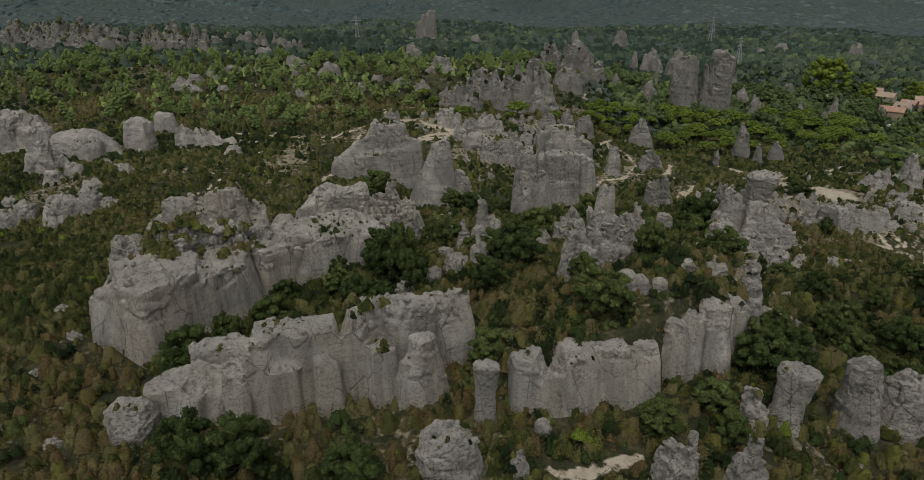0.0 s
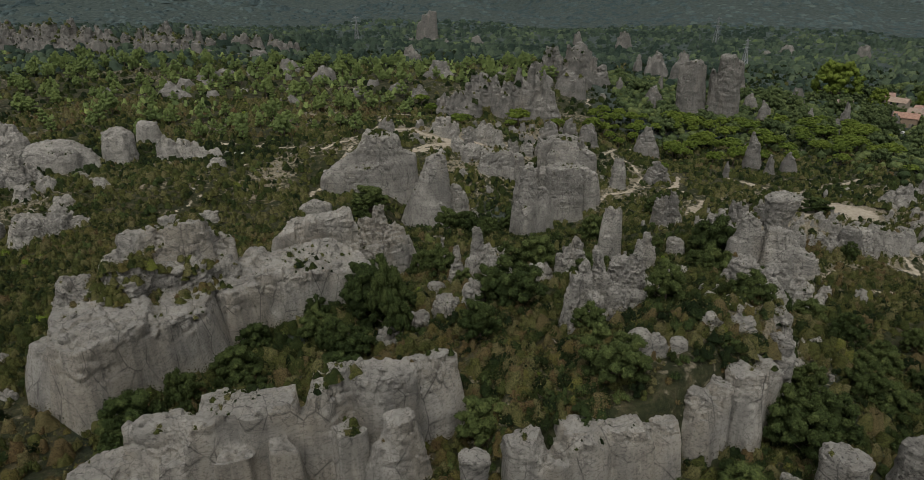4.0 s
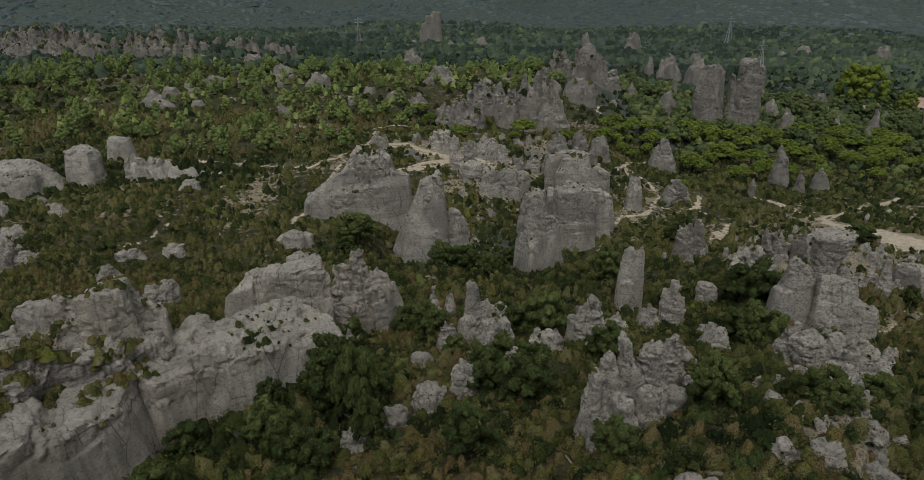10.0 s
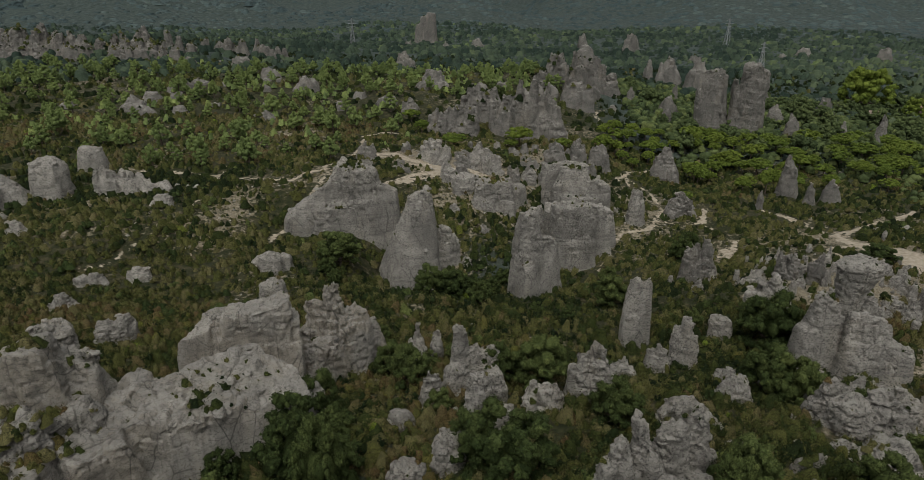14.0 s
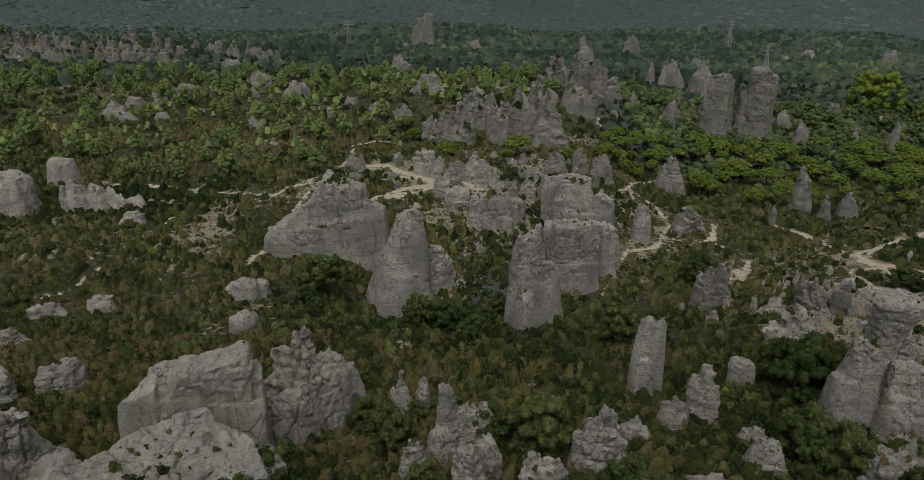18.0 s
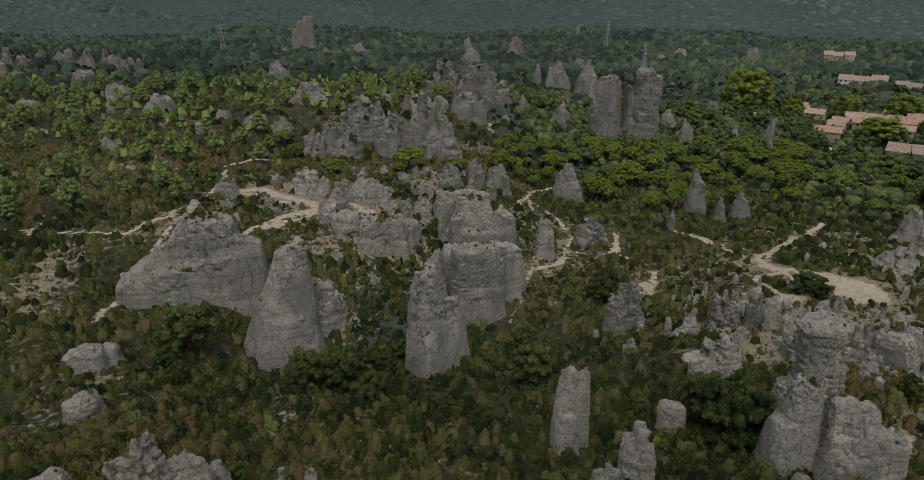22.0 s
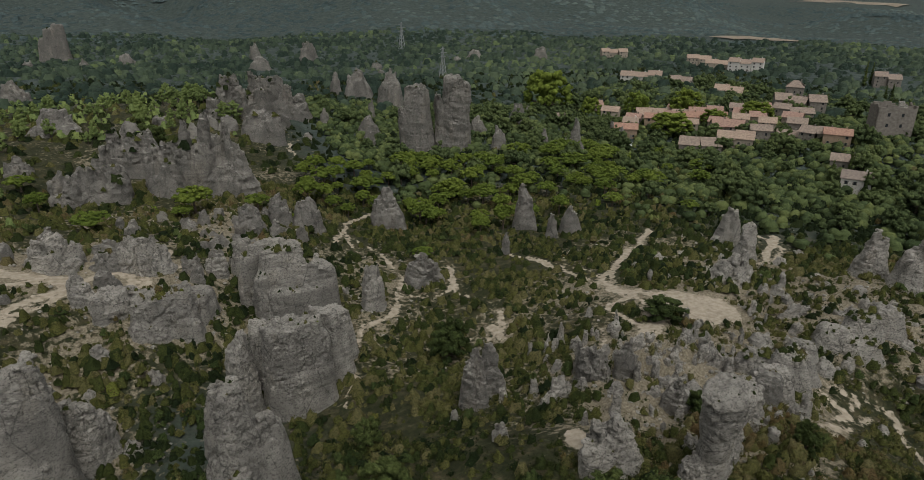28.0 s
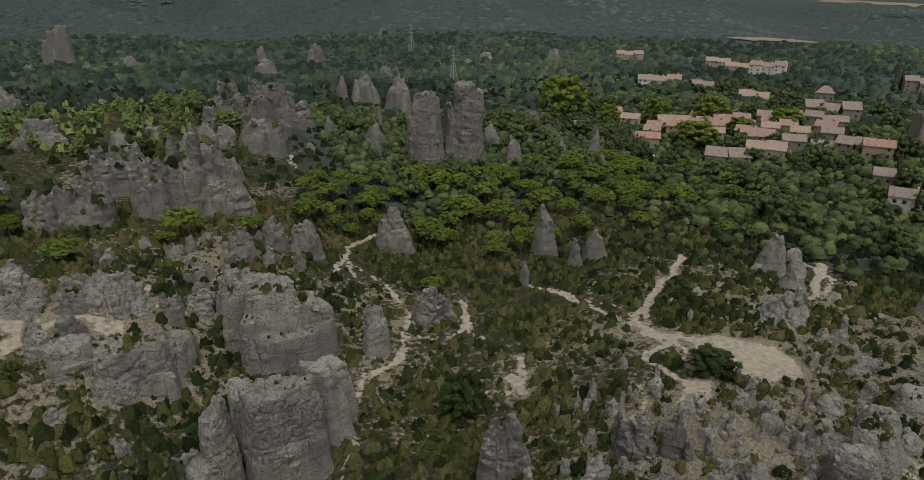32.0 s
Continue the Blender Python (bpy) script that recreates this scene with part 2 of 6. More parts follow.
def limestone(name, tone, patina, pitted=0.85, streaky=0.55, relief=1.0):
    m, n, l, b = material(name, 0.92)
    geo = n.new("ShaderNodeNewGeometry")
    sep = n.new("ShaderNodeSeparateXYZ")
    l.new(geo.outputs["Normal"], sep.inputs[0])
    broad = grain(n, l, 0.13, 4, (1, 1, 0.6))
    streak = grain(n, l, 0.55, 6, (1, 1, 0.09), 0.65)
    fine = grain(n, l, 2.6, 6, (1, 1, 1.5), 0.7)
    bed = grain(n, l, 0.9, 4, (0.12, 0.12, 1.6), 0.6)
    col = ramp(n, l, broad, (0.3, tuple(tone * v for v in (0.215, 0.205, 0.185))), (0.5, tuple(tone * v for v in (0.285, 0.271, 0.243))), (0.7, tuple(tone * v for v in (0.37, 0.35, 0.31))))
    grey = ramp(n, l, grain(n, l, 0.35, 6, (1, 1, 0.5), 0.65), (0.42, (0, 0, 0)), (0.6, (patina, patina, patina)))
    col = mixed(n, l, grey, col, (0.15, 0.145, 0.132))
    wall = maths(n, l, "SUBTRACT", 1.0, maths(n, l, "ABSOLUTE", sep.outputs["Z"]))
    dark = ramp(n, l, streak, (0.47 if streaky > 0.8 else 0.5, (0, 0, 0)), (0.57 if streaky > 0.8 else 0.66, (1, 1, 1)))
    pale = ramp(n, l, grain(n, l, 0.2, 3, (1, 1, 0.35)), (0.55, (0, 0, 0)), (0.68, (1, 1, 1)))
    if streaky > 0.8:
        pale = ramp(n, l, grain(n, l, 0.12, 5, (1, 1, 0.7), 0.6), (0.42, (0, 0, 0)), (0.56, (1, 1, 1)))
    col = mixed(n, l, maths(n, l, "MULTIPLY", maths(n, l, "MULTIPLY", pale, wall), 0.45 + 0.5 * (streaky > 0.8)), col, (0.44, 0.395, 0.325))
    col = mixed(n, l, maths(n, l, "MULTIPLY", maths(n, l, "MULTIPLY", dark, wall), streaky * 0.55), col, (0.12, 0.118, 0.112))
    col = mixed(n, l, ramp(n, l, fine, (0.38, (pitted, pitted, pitted)), (0.5, (0, 0, 0))), col, (0.1, 0.096, 0.088))
    speck = ramp(n, l, grain(n, l, 5.5, 4, (1, 1, 1), 0.7), (0.56, (0, 0, 0)), (0.68, (0.6, 0.6, 0.6)))
    col = mixed(n, l, speck, col, (0.46, 0.44, 0.39))
    col = mixed(n, l, ramp(n, l, bed, (0.36, (0.2 if streaky > 0.8 else 0.45,) * 3), (0.46, (0, 0, 0))), col, (0.14, 0.135, 0.125))
    for scale, width, depth in ((0.28, 0.025, 0.7), (0.85, 0.04, 0.5)):
        place, bend, size, joint = n.new("ShaderNodeMapping"), n.new("ShaderNodeVectorMath"), n.new("ShaderNodeTexNoise"), n.new("ShaderNodeTexVoronoi")
        l.new(geo.outputs["Position"], place.inputs["Vector"])
        place.inputs["Scale"].default_value = (1, 1, 0.55 if scale < 0.5 else 1.5)
        size.inputs["Scale"].default_value, size.inputs["Detail"].default_value = 0.9, 3
        bend.operation = "MULTIPLY_ADD"
        l.new(size.outputs["Color"], bend.inputs[0])
        bend.inputs[1].default_value = (1.4, 1.4, 1.4)
        l.new(place.outputs[0], bend.inputs[2])
        joint.feature = "DISTANCE_TO_EDGE"
        joint.inputs["Scale"].default_value = scale
        l.new(bend.outputs[0], joint.inputs["Vector"])
        cleft = ramp(n, l, joint.outputs["Distance"], (0.0, (depth,) * 3), (width, (0, 0, 0)))
        patch = ramp(n, l, grain(n, l, 0.3, 3), (0.42, (0, 0, 0)), (0.56, (1, 1, 1)))
        col = mixed(n, l, maths(n, l, "MULTIPLY", cleft, patch), col, (0.055, 0.054, 0.05))
    # paler patches on faces that point upwards
    tops = ramp(n, l, sep.outputs["Z"], (0.55, (0, 0, 0)), (0.9, (1, 1, 1)))
    pale_patch = ramp(n, l, grain(n, l, 1.1, 5), (0.45, (0, 0, 0)), (0.6, (1, 1, 1)))
    col = mixed(n, l, maths(n, l, "MULTIPLY", maths(n, l, "MULTIPLY", tops, pale_patch), 0.6), col, (0.36, 0.347, 0.315) if streaky > 0.8 else (0.43, 0.413, 0.37))
    l.new(col, b.inputs["Base Color"])
    pits = grain(n, l, 7.0, 5, (1, 1, 1.2), 0.75)
    h = maths(n, l, "ADD", maths(n, l, "ADD", maths(n, l, "MULTIPLY", fine, 0.35), maths(n, l, "MULTIPLY", bed, 0.15 if streaky > 0.8 else 0.5)), maths(n, l, "MULTIPLY", pits, 0.5))
    bumped(n, l, b, h, relief, 0.6)
    return m


def soil():
    m, n, l, b = material("scrub_soil", 0.95)
    bare, stone, wood = (n.new("ShaderNodeAttribute") for _ in range(3))
    bare.attribute_name, stone.attribute_name, wood.attribute_name = "bare", "stone", "wood"
    mott = grain(n, l, 0.45, 6, (1, 1, 1), 0.65)
    fine = grain(n, l, 2.2, 6, (1, 1, 1), 0.7)
    green = ramp(n, l, mott, (0.3, (0.019, 0.025, 0.01)), (0.5, (0.039, 0.043, 0.019)), (0.68, (0.1, 0.082, 0.048)))
    # the wood floor's bluish cast puts distance haze into its colour
    floor = ramp(n, l, grain(n, l, 0.15, 9, (1, 1, 1), 0.8), (0.36, (0.022, 0.034, 0.031)), (0.5, (0.05, 0.069, 0.063)), (0.64, (0.09, 0.115, 0.098)))
    turf = ramp(n, l, grain(n, l, 1.5, 7, (1, 1, 1), 0.75), (0.38, (0.6, 0.62, 0.6)), (0.6, (1.15, 1.15, 1.1)))
    green = mixed(n, l, 1.0, green, turf, "MULTIPLY")
    green = mixed(n, l, wood.outputs["Fac"], green, floor)
    rubble = ramp(n, l, fine, (0.35, (0.12, 0.105, 0.072)), (0.55, (0.27, 0.235, 0.17)), (0.7, (0.42, 0.37, 0.275)))
    k = maths(n, l, "ADD", maths(n, l, "MULTIPLY", stone.outputs["Fac"], 0.9), maths(n, l, "MULTIPLY", maths(n, l, "SUBTRACT", grain(n, l, 0.8, 5), 0.5), 1.6))
    col = mixed(n, l, ramp(n, l, k, (0.28, (0, 0, 0)), (0.48, (1, 1, 1))), green, rubble)
    sand = ramp(n, l, grain(n, l, 0.9, 5), (0.35, (0.33, 0.285, 0.215)), (0.65, (0.5, 0.435, 0.345)))
    e = maths(n, l, "ADD", bare.outputs["Fac"], maths(n, l, "MULTIPLY", maths(n, l, "SUBTRACT", grain(n, l, 0.9, 4), 0.5), 0.9))
    col = mixed(n, l, ramp(n, l, e, (0.46, (0, 0, 0)), (0.6, (1, 1, 1))), col, sand)
    l.new(col, b.inputs["Base Color"])
    bumped(n, l, b, fine, 0.8, 0.4)
    return m


def leafage(name, *stops, leaf_shade=0.5):
    """Foliage whose colour goes by each plant's own tint, and a little by each leaf, with shade between leaves painted
    in.
    """
    m, n, l, b = material(name, 0.75)
    b.inputs["Specular IOR Level"].default_value = 0.08
    t, geo, ob = n.new("ShaderNodeAttribute"), n.new("ShaderNodeNewGeometry"), n.new("ShaderNodeObjectInfo")
    t.attribute_name = "tint"
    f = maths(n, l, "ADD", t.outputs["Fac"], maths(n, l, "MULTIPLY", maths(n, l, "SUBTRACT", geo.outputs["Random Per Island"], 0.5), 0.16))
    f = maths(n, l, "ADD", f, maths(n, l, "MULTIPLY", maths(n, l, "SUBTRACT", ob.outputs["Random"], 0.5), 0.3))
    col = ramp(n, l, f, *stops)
    # dark noise specks in the colour stand for shadow between the leaves
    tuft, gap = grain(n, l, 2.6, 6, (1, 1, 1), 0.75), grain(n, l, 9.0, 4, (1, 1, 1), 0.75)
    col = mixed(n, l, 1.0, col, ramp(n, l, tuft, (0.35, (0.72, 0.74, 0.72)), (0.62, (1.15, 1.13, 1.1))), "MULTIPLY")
    col = mixed(n, l, 1.0, col, ramp(n, l, gap, (0.4, (leaf_shade, leaf_shade * 1.05, leaf_shade)), (0.56, (1.2, 1.2, 1.15))), "MULTIPLY")
    l.new(col, b.inputs["Base Color"])
    bumped(n, l, b, maths(n, l, "ADD", tuft, gap), 0.6, 0.15)
    return m


def plain(name, col, rough=0.8, scale=1.5, spread=0.3, metal=0.0):
    m, n, l, b = material(name, rough)
    a, c = tuple(v * (1 - spread) for v in col), tuple(min(1, v * (1 + spread)) for v in col)
    l.new(ramp(n, l, grain(n, l, scale, 5), (0.3, a), (0.7, c)), b.inputs["Base Color"])
    b.inputs["Metallic"].default_value = metal
    return m


ROCK, SOIL = limestone("weathered_limestone", 1.42, 0.26), soil()
GREY_ROCK = limestone("grey_limestone", 1.2, 0.42)
DARK_ROCK = limestone("lichened_limestone", 0.82, 0.66)
PALE_ROCK = limestone("streaked_limestone", 1.58, 0.3, 0.5, 0.82, 1.0)
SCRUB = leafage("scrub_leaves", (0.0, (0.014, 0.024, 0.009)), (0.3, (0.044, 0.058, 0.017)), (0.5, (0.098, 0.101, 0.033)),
                (0.66, (0.145, 0.135, 0.064)), (0.82, (0.12, 0.084, 0.042)), (1.0, (0.14, 0.19, 0.03)), leaf_shade=0.16)
OAK = leafage("oak_leaves", (0.0, (0.014, 0.024, 0.009)), (0.4, (0.042, 0.062, 0.021)), (0.75, (0.108, 0.138, 0.048)), (1.0, (0.145, 0.172, 0.06)), leaf_shade=0.25)
PINE = leafage("pine_needles", (0.0, (0.04, 0.066, 0.016)), (0.4, (0.095, 0.138, 0.028)), (1.0, (0.195, 0.24, 0.046)), leaf_shade=0.5)
WOOD_LEAVES = leafage("valley_oak_leaves", (0.0, (0.03, 0.048, 0.022)), (0.4, (0.066, 0.093, 0.042)), (0.75, (0.115, 0.15, 0.062)), (1.0, (0.15, 0.18, 0.07)), leaf_shade=0.45)
# far foliage carries a little bluish haze in its colour
FAR_LEAVES = leafage("hazed_far_leaves", (0.0, (0.026, 0.042, 0.034)), (0.45, (0.06, 0.085, 0.06)), (0.75, (0.1, 0.13, 0.078)), (1.0, (0.135, 0.18, 0.075)), leaf_shade=0.75)
YOUNG_PINE = leafage("young_pine_needles", (0.0, (0.085, 0.12, 0.05)), (0.5, (0.16, 0.21, 0.078)), (1.0, (0.225, 0.275, 0.096)), leaf_shade=0.75)
# mountain foliage is tinted blue-grey to stand for haze
HAZED_LEAVES = leafage("hazed_mountain_leaves", (0.0, (0.055, 0.08, 0.088)), (0.5, (0.09, 0.122, 0.128)), (1.0, (0.13, 0.16, 0.152)), leaf_shade=0.8)
# limestone of a darker tone with more grey patches, for the farthest rocks
FAR_ROCK = limestone("dark_far_limestone", 0.62, 0.75)
BARK = plain("bark", (0.1, 0.08, 0.062), 0.95, 3.0, 0.4)
DEADWOOD = plain("bleached_wood", (0.24, 0.215, 0.18), 0.9, 4.0, 0.3)

# ---------- mesh tools ----------
def mesh_of(name, verts, faces, mat, smooth_shade=False):
    """A mesh from arrays: verts (n, 3), faces (m, 3) or (m, 4)."""
    me = bpy.data.meshes.new(name)
    verts, faces = np.asarray(verts, np.float32), np.asarray(faces, np.int32)
    k = faces.shape[1]
    me.vertices.add(len(verts))
    me.vertices.foreach_set("co", verts.ravel())
    me.loops.add(faces.size)
    me.loops.foreach_set("vertex_index", faces.ravel())
    me.polygons.add(len(faces))
    me.polygons.foreach_set("loop_start", np.arange(0, faces.size, k, dtype=np.int32))
    me.update(calc_edges=True)
    me.polygons.foreach_set("use_smooth", np.full(len(faces), smooth_shade))
    me.materials.append(mat)
    return me


def number_on(me, name, values):
    me.attributes.new(name, "FLOAT", "POINT").data.foreach_set("value", np.asarray(values, np.float32))


def sheet(nu, nv, closed=False):
    """Quads between nv rows of nu points."""
    i, j = np.meshgrid(np.arange(nu if closed else nu - 1), np.arange(nv - 1))
    i, j = i.ravel(), j.ravel()
    i2 = (i + 1) % nu
    return np.stack([j * nu + i, j * nu + i2, (j + 1) * nu + i2, (j + 1) * nu + i], -1)


def part(name, verts, faces, mat, parent, label="", smooth_shade=False):
    ob = new(name, mesh_of(name, verts, faces, mat, smooth_shade))
    ob.parent = parent
    return tagged(ob, label)


# ---------- ground, one sheet to the horizon ----------
def stretched(lo, hi, step, far):
    mid = list(np.arange(lo, hi, step))
    a, s = [lo], step
    while a[-1] > -far:
        s *= 1.08
        a.append(a[-1] - s)
    c, s = [hi], step
    while c[-1] < far:
        s *= 1.08
        c.append(c[-1] + s)
    return np.array(a[:0:-1] + mid + c)


gx, gy = stretched(-130, 215, 1.45, 4300), stretched(40, 330, 1.45, 4300)
GX, GY = np.meshgrid(gx, gy)
GX, GY = GX.ravel(), GY.ravel()
me = mesh_of("ground", np.stack([GX, GY, ground_z(GX, GY)], -1), sheet(len(gx), len(gy)), SOIL, True)
number_on(me, "bare", 1 - smooth(-1.2, 1.4, path_gap(GX, GY)))
number_on(me, "stone", stony(GX, GY) * (1 - 0.8 * woods(GX, GY)))
number_on(me, "wood", woods(GX, GY))
tagged(new("ground", me), "stony scrubland soil with pale worn footpaths", "ground", kind="structure")

# ---------- rocks ----------
FOOTPRINTS, LEDGES = [], []
LOOKS = {  # squareness, taper, waist, rounding, ragged tops, spread of buttresses, fissures, beds, knobs
    "round": (2.2, 0.14, 0.00, 0.75, 0.10, 0.6, 0.10, 0.12, 0.16),
    "mush": (2.3, -0.22, 0.24, 0.55, 0.10, 0.5, 0.12, 0.14, 0.20),
    "mushlean": (2.3, -0.42, 0.30, 0.5, 0.12, 0.4, 0.08, 0.12, 0.18),
    "crag": (2.2, 0.34, 0.00, 0.42, 0.50, 1.0, 0.26, 0.20, 0.30),
    "tower": (2.4, 0.30, 0.00, 0.40, 0.30, 0.8, 0.20, 0.18, 0.26),
    "slab": (3.6, 0.30, 0.00, 0.20, 0.16, 0.7, 0.11, 0.06, 0.18),
    "cone": (2.4, 0.46, 0.00, 0.40, 0.32, 0.9, 0.14, 0.16, 0.22),
    "ledge": (2.8, 0.16, 0.05, 0.30, 0.45, 1.0, 0.16, 0.34, 0.22),
    "wall": (4.6, 0.13, 0.03, 0.16, 0.14, 0.8, 0.10, 0.10, 0.20),
    "butte": (4.4, 0.16, 0.00, 0.18, 0.14, 0.7, 0.08, 0.10, 0.16),
    "ridge": (2.2, 0.56, 0.00, 0.35, 0.55, 1.0, 0.24, 0.20, 0.40),
    "cliff": (6.0, 0.08, 0.00, 0.08, 0.20, 0.6, 0.08, 0.12, 0.18),
    "tier": (2.6, 0.26, 0.00, 0.30, 0.40, 1.0, 0.16, 0.40, 0.30),
}
LABELS = {
    "round": "rounded grey limestone boulder among the scrub", "mush": "grey limestone pillar with a narrow waist and a heavier head",
    "mushlean": "leaning mushroom-shaped limestone rock on a narrow foot", "crag": "jagged fissured grey limestone crag",
    "tower": "upright grey limestone tower with vertical cracks", "slab": "broad upright slab of grey limestone",
    "cone": "tapering grey limestone peak with a ragged top", "ledge": "low layered ledge of pale limestone",
    "butte": "massive dark limestone tower with a scrubby top", "ridge": "long jagged limestone ridge above the pines", "tier": "stepped upper tier of grey limestone", "wall": "long grey limestone wall with dark water streaks", "cliff": "sheer grey limestone cliff with dark water streaks",
}

def cells(x, y, z, seed):
    """Blocks of uneven size: a number for each, and how far it is to its joint."""
    fx, fy, fz = np.floor(x), np.floor(y), np.floor(z)
    ix, iy, iz = fx.astype(np.int64), fy.astype(np.int64), fz.astype(np.int64)
    f1, f2, own = np.full(x.shape, 9.0), np.full(x.shape, 9.0), np.zeros(x.shape)
    for dx in (-1, 0, 1):
        for dy in (-1, 0, 1):
            for dz in (-1, 0, 1):
                h = hashed(ix + dx, iy + dy, iz + dz, seed)
                u, v = h * 57.31 % 1 - 0.5, h * 911.7 % 1 - 0.5
                d = (fx + dx + 0.5 + 0.8 * u - x) ** 2 + (fy + dy + 0.5 + 0.8 * v - y) ** 2 + (fz + dz + 0.5 + 0.4 * h - z) ** 2
                near = d < f1
                f2 = np.where(near, f1, np.minimum(f2, d))
                own = np.where(near, h * 7.7 % 1 * 2 - 1, own)
                f1 = np.where(near, d, f1)
    return own, np.sqrt(f2) - np.sqrt(f1)

NAMES = {"round": "boulder", "mush": "rock_pillar", "mushlean": "mushroom_rock", "crag": "crag", "tower": "rock_tower", "slab": "rock_slab",
         "cone": "rock_peak", "ledge": "rock_ledge", "wall": "rock_wall", "tier": "rock_tier", "ridge": "rock_ridge", "butte": "rock_tower", "cliff": "rock_cliff"}


def skin(field, origin, step):
    """The surface where a field on a grid passes through nought: points and quads."""
    inside = field < 0
    nx, ny, nz = field.shape
    total, count = np.zeros((nx - 1, ny - 1, nz - 1, 3), np.float32), np.zeros((nx - 1, ny - 1, nz - 1), np.float32)
    for axis in range(3):
        a, b = [slice(None)] * 3, [slice(None)] * 3
        a[axis], b[axis] = slice(None, -1), slice(1, None)
        fa, fb = field[tuple(a)], field[tuple(b)]
        cut = inside[tuple(a)] != inside[tuple(b)]
        k = np.where(cut, fa / np.where(cut, fa - fb, 1), 0).astype(np.float32)
        others = [i for i in range(3) if i != axis]
        for d0 in (0, 1):
            for d1 in (0, 1):
                s = [slice(None)] * 3
                s[others[0]] = slice(d0, field.shape[others[0]] - 1 + d0)
                s[others[1]] = slice(d1, field.shape[others[1]] - 1 + d1)
                c = cut[tuple(s)]
                count += c
                total[..., axis] += k[tuple(s)]
                total[..., others[0]] += c * d0
                total[..., others[1]] += c * d1
    at = np.argwhere(count > 0)
    number = np.full(count.shape, -1, np.int64)
    number[tuple(at.T)] = np.arange(len(at))
    points = np.array(origin) + step * (at + total[tuple(at.T)] / count[tuple(at.T)][:, None])
    quads = []
    for axis in range(3):
        a, b = [slice(1, -1)] * 3, [slice(1, -1)] * 3
        a[axis], b[axis] = slice(None, -1), slice(1, None)
        cut = np.argwhere(inside[tuple(a)] != inside[tuple(b)])
        if not len(cut):
            continue
        off = np.ones(3, int)
        off[axis] = 0
        cut = cut + off
        u, v = np.eye(3, dtype=int)[(axis + 1) % 3], np.eye(3, dtype=int)[(axis + 2) % 3]
        q = np.stack([number[tuple((cut - d).T)] for d in (u + v, v, 0 * u, u)], -1)
        out = inside[tuple(cut.T)]
        quads.append(np.where(out[:, None], q, q[:, ::-1]))
    return points, np.concatenate(quads)


def turned(v, f):
    """Normals of the points of a mesh of quads."""
    n = np.cross(v[f[:, 2]] - v[f[:, 0]], v[f[:, 3]] - v[f[:, 1]])
    out = np.stack([sum(np.bincount(f[:, k], n[:, i], len(v)) for k in range(4)) for i in range(3)], -1)
    return out / (np.linalg.norm(out, axis=1)[:, None] + 1e-9)


